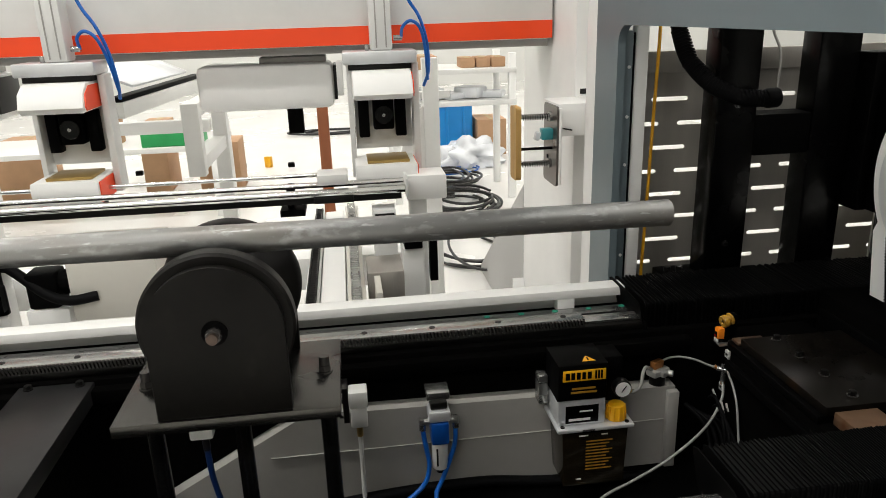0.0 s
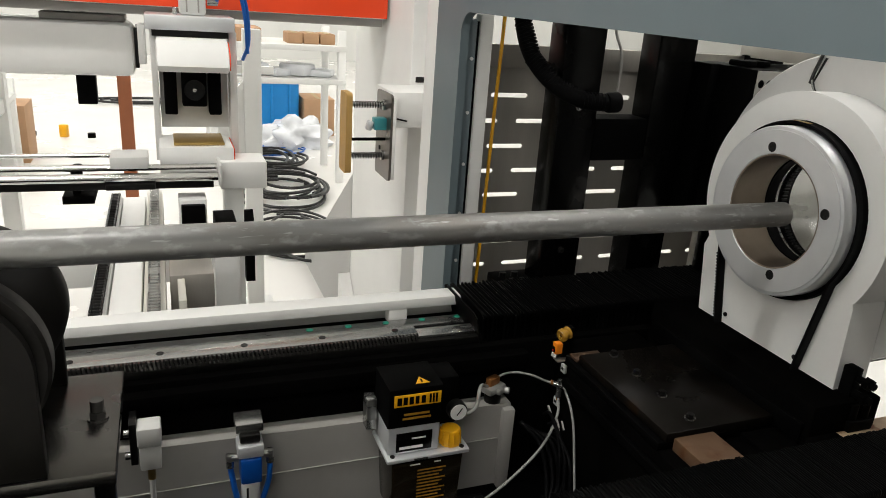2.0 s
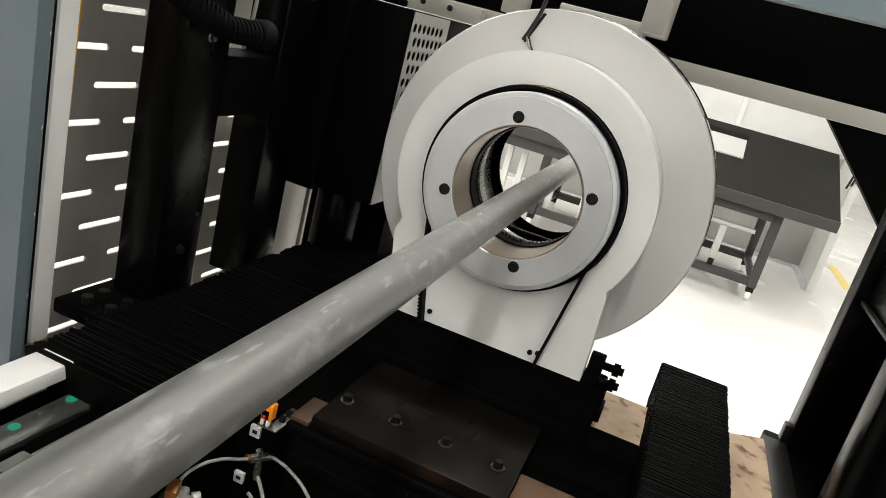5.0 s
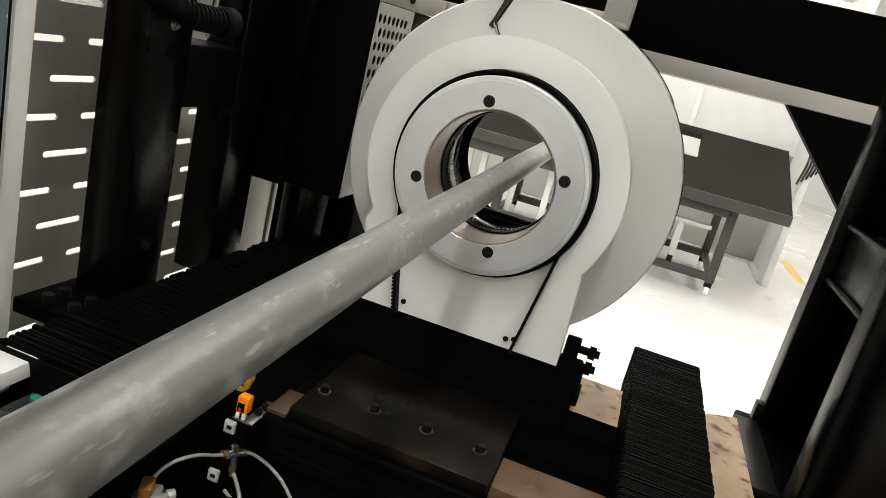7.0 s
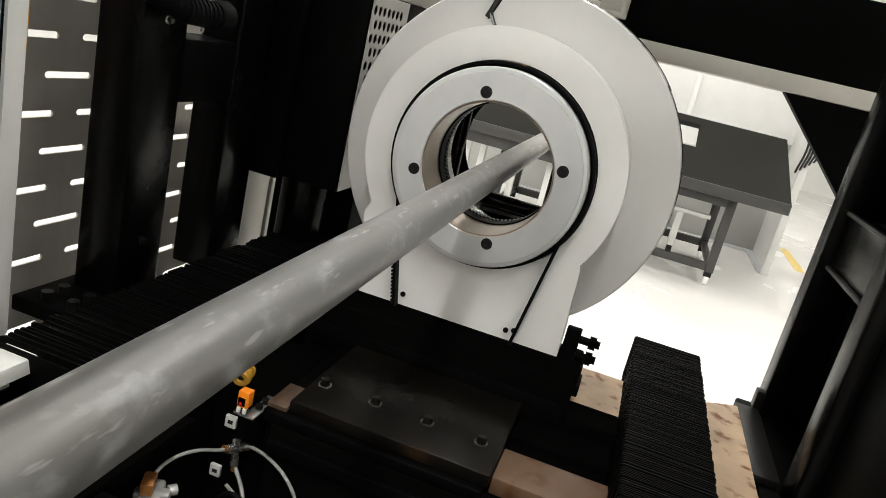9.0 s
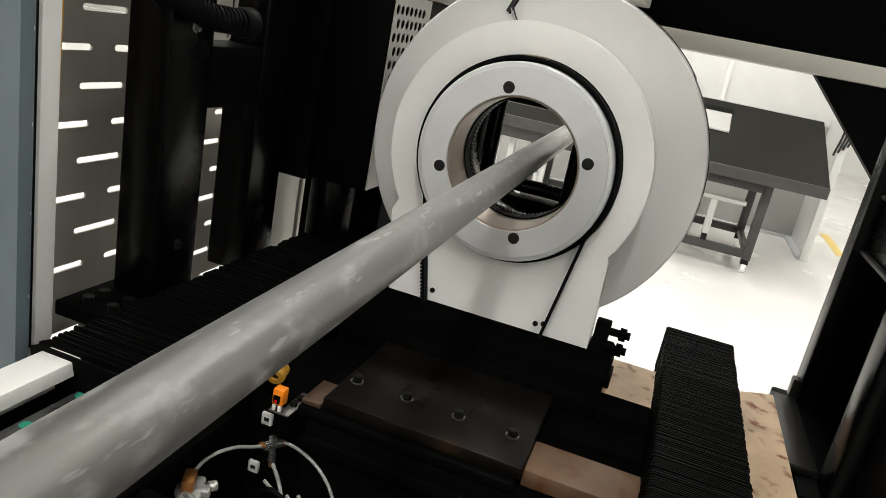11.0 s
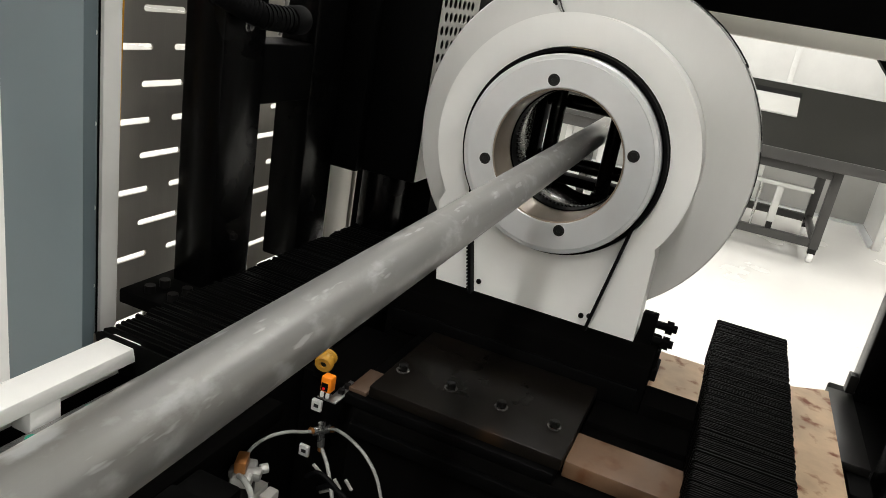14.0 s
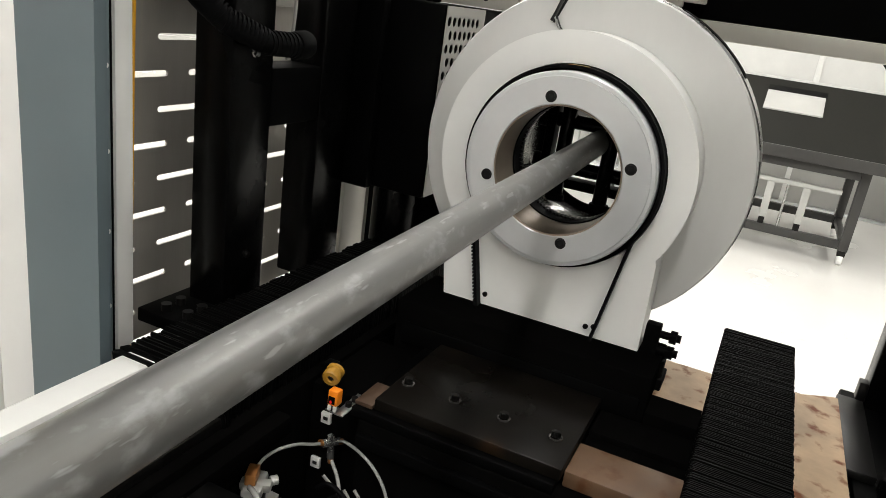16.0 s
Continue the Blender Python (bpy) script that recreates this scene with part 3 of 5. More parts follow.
for y, z in ((1.134, 0.642), (1.145, 0.563)):
    base = part("cable_tie_base", box(0.8735, 0.8795, y - 0.0078, y + 0.0078, z - 0.0085, z + 0.0085, 0.0012), LIGHTGREY, carriage)
    part("tie_slot", box(0.8725, 0.8734, y - 0.004, y + 0.003, z - 0.002, z + 0.003, 0), HOLESHADE, base)
stop = thing("stop_bracket", "black bracket with adjusting bolts on the bed plate", "bracket", (1.16, 0.745, 0.716))
part("block", box(1.135, 1.185, 0.722, 0.765, 0.7165, 0.735, 0.002), BLACKMATT, stop)
part("upright", box(1.142, 1.16, 0.742, 0.764, 0.7355, 0.815, 0.002), BLACKMATT, stop)
for z in (0.775, 0.800):
    part("adjusting_bolt", rod((1.151, 0.742, z), (1.151, 0.712, z), 0.006, n=12), BLACKMATT, stop)
    part("nut", rod((1.151, 0.728, z), (1.151, 0.718, z), 0.0105, n=6), BLACKMATT, stop)
for x in (1.147, 1.172):
    part("bolt", rod((x, 0.737, 0.735), (x, 0.737, 0.762), 0.0112, n=14, bevel=0.001), BLACKMATT, stop)

# ---- chuck ----
CY, CZ = 0.932, 1.0135
chuck = thing("rotary_chuck", "white rotary chuck with a machined aluminium ring", "chuck", (1.15, CY, 0.78))
AXIS = (1, 0, 0)
ring = part("ring", lathe([(0.0945, 0.0012), (0.0957, 0), (0.1330, 0), (0.1338, 0.0012), (0.1385, 0.0018), (0.1405, 0.005), (0.1405, 0.034), (0.0945, 0.034)], (1.10, CY, CZ), AXIS, 128), ALU, chuck, "machined aluminium ring")
for y, z in ((0.958, 1.116), (1.0345, 0.9875), (0.8290, 1.0395), (0.905, 0.912)):
    hole = part("screw_hole", rod((1.0995, y, z), (1.1030, y, z), 0.0083, n=28), HOLESHADE, ring)
    part("socket_screw", lathe([(0.0032, 0), (0.0058, 0), (0.0058, 0.0006), (0.0032, 0.0006)], (1.0988, y, z), AXIS, 20), GUNMETAL, hole)
part("bore_sleeve", lathe([(0.0922, 0.0006), (0.0944, 0), (0.0944, 0.0755), (0.0922, 0.0755)], (1.1010, CY, CZ), AXIS, 96), BORE, chuck, "brownish bored steel sleeve")
part("seal", lathe([(0.0900, 0), (0.105, 0), (0.105, 0.022), (0.0900, 0.022)], (1.177, CY, CZ), AXIS, 96), RUBBER, chuck)
part("inner_ring", lathe([(0.0935, 0), (0.105, 0), (0.105, 0.008), (0.0935, 0.008)], (1.200, CY, CZ), AXIS, 96), STEEL, chuck)
part("inner_seal", lathe([(0.0960, 0), (0.106, 0), (0.106, 0.03), (0.0960, 0.03)], (1.2085, CY, CZ), AXIS, 96), RUBBER, chuck)
gear = bmesh.new()
for k in range(90):
    a = 2 * math.pi * k / 90
    m = Matrix.Translation((1.224, CY, CZ)) @ Matrix.Rotation(a, 4, "X")
    b2 = box(-0.006, 0.006, -0.0016, 0.0016, 0.0925, 0.0962, 0)
    b2.transform(m)
    join(gear, b2)
tagged(part("inner_teeth", gear, GUNMETAL, chuck, smooth=0), kind="stuff")
part("hub", lathe([(0.141, 0), (0.1485, 0), (0.1485, 0.030), (0.105, 0.030), (0.105, 0.012), (0.141, 0.012)], (1.128, CY, CZ), AXIS, 96), BLACKMATT, chuck)

# keyhole cover with the belt running down its front
arc = circle(CY + 0.003, CZ + 0.002, 0.193, 60, -31.5, 210)
outline = arc + [(0.7725, 0.912), (0.770, 0.903), (0.767, 0.768), (1.090, 0.768), (1.108, 0.895)]
cover = part("cover", holed(outline, [circle(CY, CZ, 0.1500, 64)], "x", 1.1365, 1.2035), WHITE, chuck, "white keyhole-shaped cover plate")
for y, z in ((1.018, 0.786), (0.850, 0.783), (0.838, 0.786)):
    part("screw", rod((1.1345, y, z), (1.137, y, z), 0.0042, n=12), GUNMETAL, cover)

belt_path = [(1.012, 0.700), (1.050, 0.900)] + circle(CY, CZ, 0.1462, 48, -33, 213) + [(0.838, 0.770), (0.848, 0.700)]


def belt_band(half, thick):
    bm = bmesh.new()
    rings = []
    V = [Vector((0, y, z)) for y, z in belt_path]
    for i, p in enumerate(V):
        d = (V[min(i + 1, len(V) - 1)] - V[max(i - 1, 0)]).normalized()
        nrm = Vector((0, -d.z, d.y))
        rings.append([bm.verts.new(p + Vector((1.1275 + sx * half, 0, 0)) + nrm * sy * thick) for sx, sy in ((-1, -1), (1, -1), (1, 1), (-1, 1))])
    for a, b in zip(rings, rings[1:]):
        for j in range(4):
            bm.faces.new((a[j], a[(j + 1) % 4], b[(j + 1) % 4], b[j]))
    bm.faces.new(rings[0])
    bm.faces.new(rings[-1])
    return bm


belt = part("timing_belt", belt_band(0.0078, 0.0022), RUBBER, chuck, "black toothed timing belt")
bm = bmesh.new()
for (y0, z0), (y1, z1), side in ((belt_path[0], belt_path[1], -1), (belt_path[-1], belt_path[-2], 1)):
    n = int(math.hypot(y1 - y0, z1 - z0) / 0.0058)
    ang = math.degrees(math.atan2(z1 - z0, y1 - y0))
    for k in range(n):
        f = (k + 0.5) / n
        dy, dz = -(z1 - z0), y1 - y0
        s = 0.0034 / math.hypot(dy, dz) * (-side)
        obox((1.1275, y0 + (y1 - y0) * f - dy * s, z0 + (z1 - z0) * f - dz * s), (0.0155, 0.0030, 0.0030), (ang, 0, 0), 0, bm)
tagged(part("belt_teeth", bm, RUBBER, belt, smooth=0), kind="stuff")

DY = CY - 0.003
drum = part("drum", lathe([(0.108, 0), (0.2565, 0), (0.2582, 0.0018), (0.2582, 0.022), (0.108, 0.022)], (1.205, DY, CZ), AXIS, 128), SATIN, chuck, "large white disc-shaped guard")
part("rim_gap", lathe([(0.20, 0), (0.2560, 0), (0.2560, 0.0028), (0.20, 0.0028)], (1.2272, DY, CZ), AXIS, 128), BLACKMATT, drum)
part("rim_band", lathe([(0.108, 0), (0.2590, 0), (0.2605, 0.0015), (0.2605, 0.062), (0.108, 0.062)], (1.2302, DY, CZ), AXIS, 128), STEEL, drum, "brushed metal rim of the guard")
part("split_gap", prism([(1.0035, 1.212), (1.0068, 1.212), (0.989, 1.258), (0.984, 1.258)], "x", 1.2042, 1.2049), HOLESHADE, drum)
part("belt_joint", obox((1.1265, 0.933, 1.1605), (0.010, 0.030, 0.003), (0, 0, 0), 0.001), BRASS, chuck, "brass tab on the belt")
part("clamp_screw", rod((1.215, 0.800, 1.229), (1.215, 0.796, 1.236), 0.003, n=10), STEEL, drum)
part("rim_clamp", prism(circle(DY, CZ, 0.2618, 16, 112, 142) + circle(DY, CZ, 0.2590, 16, 142, 112), "x", 1.2520, 1.2900), BLACKMATT, drum, "black clamp strip on the rim")
# Black ring added behind the bore only to darken the view through it.
part("bore_shade_ring", lathe([(0.112, 0), (0.134, 0), (0.134, 0.004), (0.112, 0.004)], (1.412, CY, CZ), AXIS, 96), BLACKMATT, chuck)
part("rear_drum", lathe([(0.135, 0), (0.235, 0), (0.235, 0.10), (0.135, 0.10)], (1.2905, CY, CZ), AXIS, 96), BLACKMATT, chuck)
part("inner_wall", lathe([(0.128, 0), (0.1345, 0), (0.1345, 0.12), (0.128, 0.12)], (1.291, CY, CZ), AXIS, 96), STEEL, chuck)
wires = thing("thin_wires", "two thin grey wires leaving the chuck guard", "wire", (1.2, 1.0, 1.22))
for o in (0.0, 0.004):
    part("wire", hose([(1.200, 1.004 - o, 1.222), (1.198, 0.996 - o, 1.208), (1.200, 0.985 - o, 1.200 - o)], 0.0012, 6), CABLE if o else CLEARHOSE, wires)
chuck_cable = thing("chuck_cable", "black cable running up from the chuck guard", "cable", (1.2, 0.99, 1.28))
part("wire", hose([(1.203, 1.008, 1.215), (1.198, 0.999, 1.235), (1.200, 0.990, 1.272), (1.21, 0.985, 1.36), (1.22, 0.98, 1.45)], 0.003, 8), CABLE, chuck_cable)

# ---- clamp rollers inside the chuck ----
CLAMP = (0.9475, 1.012)


def clamp_roller(p0, p1, label):
    mid = (Vector(p0) + Vector(p1)) / 2
    d = (Vector(p1) - Vector(p0)).normalized()
    t = thing("clamp_roller", label, "roller", mid, "clamp rollers")
    part("roller", rod(p0, p1, 0.0125, n=28, bevel=0.002), BLACKGLOSS, t)
    out = Vector((0, mid.y - CLAMP[0], mid.z - CLAMP[1])).normalized() * 0.034 + Vector((0.030, 0, 0))
    bar = d * 0.072 + Vector((0.016, 0, 0)) + Vector((0, abs(d.z), abs(d.y))) * 0.009
    lo, hi = mid + out - bar, mid + out + bar
    part("carrier", box(*sorted((lo.x, hi.x)), *sorted((lo.y, hi.y)), *sorted((lo.z, hi.z)), 0.004), BLACKMATT, t, "black carrier bar")
    for p, s in ((Vector(p0), 1), (Vector(p1), -1)):
        part("end_block", rod(p - d * 0.012 * s, p - d * 0.001 * s, 0.017, n=20, bevel=0.002), BLACKMATT, t)
    return t


H0 = 0.155
roller_l = clamp_roller((1.335, CLAMP[0] + H0, CLAMP[1] - 0.085), (1.335, CLAMP[0] + H0, CLAMP[1] + 0.085), "upright black steel clamp roller inside the chuck")
roller_r = clamp_roller((1.335, CLAMP[0] - H0, CLAMP[1] - 0.085), (1.335, CLAMP[0] - H0, CLAMP[1] + 0.085), "upright black steel clamp roller inside the chuck")
roller_t = clamp_roller((1.365, CLAMP[0] - 0.085, CLAMP[1] + H0), (1.365, CLAMP[0] + 0.085, CLAMP[1] + H0), "level black steel clamp roller inside the chuck")
roller_b = clamp_roller((1.365, CLAMP[0] - 0.085, CLAMP[1] - H0), (1.365, CLAMP[0] + 0.085, CLAMP[1] - H0), "level black steel clamp roller inside the chuck")

# ---- tube ----
# the tube's line as it feeds, is lifted, comes to rest, sags once, tips and is lifted again by the clamp: seconds, then y and z at x = 0.5 with their slopes
TUBE_LINE = (
    (0.0, 0.886, 0.059, 1.0256, -0.0233), (3.0, 0.886, 0.059, 1.0256, -0.0233), (3.5, 0.9075, 0.0265, 1.0085, 0.0019), (4.0, 0.9090, 0.0255, 1.0155, 0.0010), (4.5, 0.9075, 0.0265, 1.0095, 0.0010), (7.0, 0.9075, 0.0265, 1.0092, 0.0010), (7.5, 0.9075, 0.0265, 1.0040, 0.0100), (8.0, 0.9075, 0.0265, 1.0108, -0.0020), (10.5, 0.9075, 0.0265, 1.0085, 0.0019),
    (12.5, 0.9075, 0.0265, 1.0092, 0.0115), (14.5, 0.9075, 0.0265, 1.0100, 0.0120), (15.0, 0.9075, 0.0265, 1.0130, 0.0120), (15.5, 0.9075, 0.0265, 1.0160, 0.0120), (16.0, 0.9075, 0.0265, 1.0185, 0.0125))
TUBE_R = 0.0200


def tube_pose(x, t=0.0):
    for a, b in zip(TUBE_LINE, TUBE_LINE[1:]):
        if t <= b[0]:
            f = (t - a[0]) / (b[0] - a[0])
            y, sy, z, sz = (p + (q - p) * f for p, q in zip(a[1:], b[1:]))
            break
    return pose(x, y + sy * (x - 0.5), z + sz * (x - 0.5), 0, math.degrees(math.atan(-sz)), math.degrees(math.atan(sy)))


steel_tube = new("steel_tube")
tagged(steel_tube, "long grey mill-finish round steel tube lying on rollers", "tube")
steel_tube.matrix_world = tube_pose(0.632)
wall = lathe([(TUBE_R - 0.003, 0), (TUBE_R - 0.0005, 0), (TUBE_R, 0.0006), (TUBE_R, 5.4), (TUBE_R - 0.003, 5.4)], (0, 0, 0), (-1, 0, 0), 64)
wall.transform(tube_pose(0.632))
part("tube_wall", wall, TUBE, steel_tube)
inside = lathe([(TUBE_R - 0.0040, 0.002), (TUBE_R - 0.0031, 0.002), (TUBE_R - 0.0031, 5.39), (TUBE_R - 0.0040, 5.39)], (0, 0, 0), (-1, 0, 0), 48)
inside.transform(tube_pose(0.632))
part("bore_wall", inside, GUNMETAL, steel_tube, "dark inside of the tube")

# ---- roller support ----
support = thing("roller_support", "black steel tube support with a grooved roller on a bolted plate", "roller support", (-0.045, 0.86, 0.40))
plate = part("base_plate", box(-0.192, 0.105, 0.752, 0.970, 0.808, 0.825, 0.0012), BLUED, support)
for x, y in ((-0.169, 0.857), (0.082, 0.859)):
    b = hexbolt("bolt", (x, y, 0.825), (0, 0, 1), 0.019, plate, NUT)
    part("bolt_shank", rod((x, y, 0.836), (x, y, 0.850), 0.0075, n=12), NUT, b)
LEG = material("dark ground steel rod", (0.10, 0.10, 0.10), 0.20, metal=0.95, vary=0.2)
for x in (-0.169, -0.045, 0.082):
    part("leg", rod((x, 0.858, 0.40), (x, 0.858, 0.8075), 0.0125, n=16), LEG, support)
AX, AZ = -0.045, 0.945
outline = circle(AX, AZ, 0.087, 32, 0, 180) + [(AX - 0.087, 0.8255), (AX + 0.087, 0.8255)]
for y0, y1 in ((0.755, 0.768), (0.948, 0.960)):
    part("cheek", prism(outline, "y", y0, y1, bevel=0.0015), OXIDE, support, "rounded black cheek plate")
r = part("roller", lathe([(0.097, 0.0), (0.1005, 0.004), (0.1005, 0.026), (0.095, 0.034), (0.060, 0.070), (0.055, 0.088), (0.060, 0.106), (0.095, 0.142), (0.1005, 0.150), (0.1005, 0.171), (0.097, 0.175), (0.012, 0.175), (0.012, 0.0)], (AX, 0.770, AZ), (0, 1, 0), 72), OXIDE, support, "grooved black rubber-coated roller")
part("axle", rod((AX, 0.7485, AZ), (AX, 0.966, AZ), 0.0085, n=20), GUNMETAL, support)
part("axle_washer", rod((AX, 0.7525, AZ), (AX, 0.7549, AZ), 0.0165, n=28), BLACKMATT, support)
hexbolt("axle_nut", (AX, 0.7524, AZ), (0, -1, 0), 0.021, support, NUT, washer=False)
part("axle_end", rod((AX, 0.7320, AZ), (AX, 0.7395, AZ), 0.0075, n=18, bevel=0.001), material("browned steel", (0.11, 0.08, 0.065), 0.32, metal=0.7, vary=0.3), support)
connector = part("connector", box(-0.102, -0.071, 0.778, 0.80, 0.778, 0.8075, 0.003), LIGHTGREY, support, "white plastic connector")
part("gland", rod((-0.083, 0.787, 0.758), (-0.083, 0.787, 0.7775), 0.005, n=14), GUNMETAL, connector)
part("air_hose", hose([(-0.083, 0.787, 0.759), (-0.080, 0.79, 0.70), (-0.065, 0.80, 0.62), (-0.03, 0.83, 0.50), (0.0, 0.86, 0.42)], 0.0042), material("navy hose", (0.004, 0.018, 0.085), 0.35), connector)

valve = thing("valve_block", "small white air valve on the inner panel", "valve", (0.124, 1.10, 0.40))
part("cap", box(0.107, 0.142, 1.075, 1.112, 0.632, 0.665, 0.003), LIGHTGREY, valve)
part("body", box(0.109, 0.140, 1.077, 1.110, 0.590, 0.6315, 0.003), LIGHTGREY, valve)
part("bracket", box(0.096, 0.1065, 1.085, 1.1275, 0.598, 0.670, 0.001), GUNMETAL, valve)
for z in (0.612, 0.652):
    part("port", rod((0.088, 1.092, z), (0.0958, 1.092, z), 0.006, n=12), STEEL, valve)
part("collar", rod((0.124, 1.093, 0.565), (0.124, 1.093, 0.5895), 0.006, n=12), BRASS, valve)
part("stem", rod((0.124, 1.093, 0.40), (0.124, 1.093, 0.5645), 0.0045, n=12), LIGHTGREY, valve)

# ---- filter regulator ----
frl = thing("air_filter", "small blue and silver compressed air filter with two hoses", "air filter", (0.275, 1.10, 0.42))
part("bracket", box(0.252, 0.296, 1.085, 1.127, 0.628, 0.644, 0.002), STEEL, frl)
part("cap_band", box(0.258, 0.290, 1.078, 1.108, 0.612, 0.627, 0.003), GUNMETAL, frl)
part("head", box(0.253, 0.295, 1.070, 1.112, 0.588, 0.611, 0.005), ALU, frl)
part("body", box(0.257, 0.291, 1.068, 1.110, 0.541, 0.5875, 0.004), DEEPBLUE, frl, "blue plastic body")
part("bowl", rod((0.274, 1.090, 0.480), (0.274, 1.090, 0.5405), 0.0155, n=24, bevel=0.003), LIGHTGREY, frl)
part("bowl_slot", box(0.2655, 0.269, 1.0725, 1.0745, 0.492, 0.53, 0.0005), HOLESHADE, frl)
part("drain", rod((0.274, 1.090, 0.470), (0.274, 1.090, 0.4795), 0.008, n=14), GUNMETAL, frl)
for sx in (-1, 1):
    part("elbow", rod((0.274 + sx * 0.018, 1.090, 0.582), (0.274 + sx * 0.034, 1.090, 0.582), 0.007, n=14), STEEL, frl)
    part("elbow_drop", rod((0.274 + sx * 0.032, 1.090, 0.565), (0.274 + sx * 0.032, 1.090, 0.588), 0.0065, n=14), STEEL, frl)
part("air_hose", hose([(0.242, 1.09, 0.566), (0.247, 1.088, 0.53), (0.252, 1.085, 0.49), (0.243, 1.08, 0.455), (0.215, 1.07, 0.432), (0.17, 1.06, 0.412)], 0.0048), BLUEHOSE, frl)
part("air_hose", hose([(0.306, 1.09, 0.566), (0.303, 1.088, 0.53), (0.290, 1.085, 0.49), (0.275, 1.08, 0.455), (0.262, 1.07, 0.430), (0.268, 1.05, 0.408)], 0.0048), BLUEHOSE, frl)

# ---- lubricator ----
lub = thing("lubricator", "black automatic lubricator with a gauge, yellow cap and oil tank", "lubricator", (0.565, 1.07, 0.45))
part("mount", box(0.472, 0.490, 1.100, 1.127, 0.590, 0.650, 0.002), STEEL, lub)
hood = part("hood", prism([(0.492, 0.626), (0.586, 0.626), (0.586, 0.700), (0.492, 0.700)], "y", 1.038, 1.126, bevel=0.004), BLACK, lub)
part("hood_side", box(0.587, 0.628, 1.070, 1.126, 0.600, 0.694, 0.004), BLACK, hood)
part("label_plate", box(0.500, 0.582, 1.0358, 1.0378, 0.668, 0.690, 0.0006), YELLOW, hood, "yellow label with dark bars")
for k, w in enumerate((0.010, 0.009, 0.009, 0.008, 0.009)):
    part("label_bar", box(0.505 + 0.0105 * k, 0.505 + 0.0105 * k + w * 0.8, 1.0350, 1.0357, 0.672, 0.686, 0), BLACK, hood)
for k in range(3):
    part("label_bar", box(0.5610 + 0.0055 * k, 0.5645 + 0.0055 * k, 1.0350, 1.0357, 0.671, 0.688, 0), BLACK, hood)
for k, (u, w) in enumerate(((0.518, 0.045), (0.516, 0.05))):
    part("caption_bar", box(u, u + w, 1.0368, 1.0374, 0.650 - 0.008 * k, 0.654 - 0.008 * k, 0), AMBER, hood)
part("warning_sticker", prism([(0.540, 1.050), (0.566, 1.050), (0.553, 1.072)], "z", 0.7003, 0.7010), YELLOW, hood)
part("warning_mark", box(0.5515, 0.5545, 1.054, 1.064, 0.7011, 0.7014, 0), BLACK, hood)
pump = part("pump_body", box(0.494, 0.586, 1.042, 1.125, 0.572, 0.6255, 0.003), ALU, lub)
part("name_plate", box(0.508, 0.572, 1.0395, 1.0415, 0.578, 0.614, 0.0006), BLACKGLOSS, pump)
part("name_bar", box(0.514, 0.556, 1.0388, 1.0394, 0.583, 0.588, 0), WHITE, pump)
part("name_mark", box(0.535, 0.560, 1.0388, 1.0394, 0.601, 0.604, 0), LIGHTGREY, pump)
flange = part("flange", box(0.490, 0.640, 1.028, 1.126, 0.5635, 0.5715, 0.003), ALU, lub)
for x in (0.502, 0.628):
    part("screw", rod((x, 1.038, 0.5715), (x, 1.038, 0.5735), 0.0042, n=12), GUNMETAL, flange)
part("flange_slot", rod((0.538, 1.0278, 0.5672), (0.562, 1.0278, 0.5672), 0.0018, n=8), HOLESHADE, flange)
tank = part("oil_tank", prism([(0.500, 0.5630), (0.632, 0.5630), (0.627, 0.440), (0.508, 0.440)], "y", 1.036, 1.124, bevel=0.005), material("smoked tank", (0.014, 0.010, 0.005), 0.18, vary=0.4), lub, "smoked amber plastic oil tank")
for k in range(10):
    part("print_line", box(0.548, 0.548 + 0.052 - 0.006 * (k % 3), 1.0350, 1.0357, 0.537 - 0.0068 * k, 0.5395 - 0.0068 * k, 0), AMBER, tank)
for x, w in ((0.534, 0.018), (0.578, 0.012), (0.53, 0.01)):
    part("print_line", box(x, x + w, 1.0350, 1.0357, 0.550 if x > 0.532 else 0.455, 0.5525 if x > 0.532 else 0.4575, 0), WHITE, tank)
cap = part("filler_cap", rod((0.612, 1.055, 0.5716), (0.612, 1.055, 0.603), 0.019, 0.0165, n=24, bevel=0.003), YELLOW, lub, "yellow filler cap")
for k in range(12):
    a = 2 * math.pi * k / 12
    part("cap_rib", rod((0.612 + 0.0188 * math.cos(a), 1.055 + 0.0188 * math.sin(a), 0.574), (0.612 + 0.0172 * math.cos(a), 1.055 + 0.0172 * math.sin(a), 0.600), 0.0016, n=6), YELLOW, cap)
gauge = part("gauge", rod((0.622, 1.050, 0.634), (0.622, 1.068, 0.634), 0.0175, n=32, bevel=0.002), GUNMETAL, lub, "round pressure gauge")
part("dial", rod((0.622, 1.0485, 0.634), (0.622, 1.0498, 0.634), 0.0150, n=32), WHITE, gauge)
part("needle", obox((0.6235, 1.0478, 0.6355), (0.0015, 0.0008, 0.016), (0, 35, 0), 0), BLACK, gauge)
part("outlet_hose", hose([(0.640, 1.085, 0.610), (0.655, 1.08, 0.608), (0.672, 1.085, 0.618), (0.680, 1.095, 0.640), (0.694, 1.115, 0.640), (0.716, 1.138, 0.622)], 0.0036), CLEARHOSE, lub)
part("outlet_nut", rod((0.641, 1.085, 0.610), (0.652, 1.083, 0.609), 0.0065, n=6), BRASS, lub)

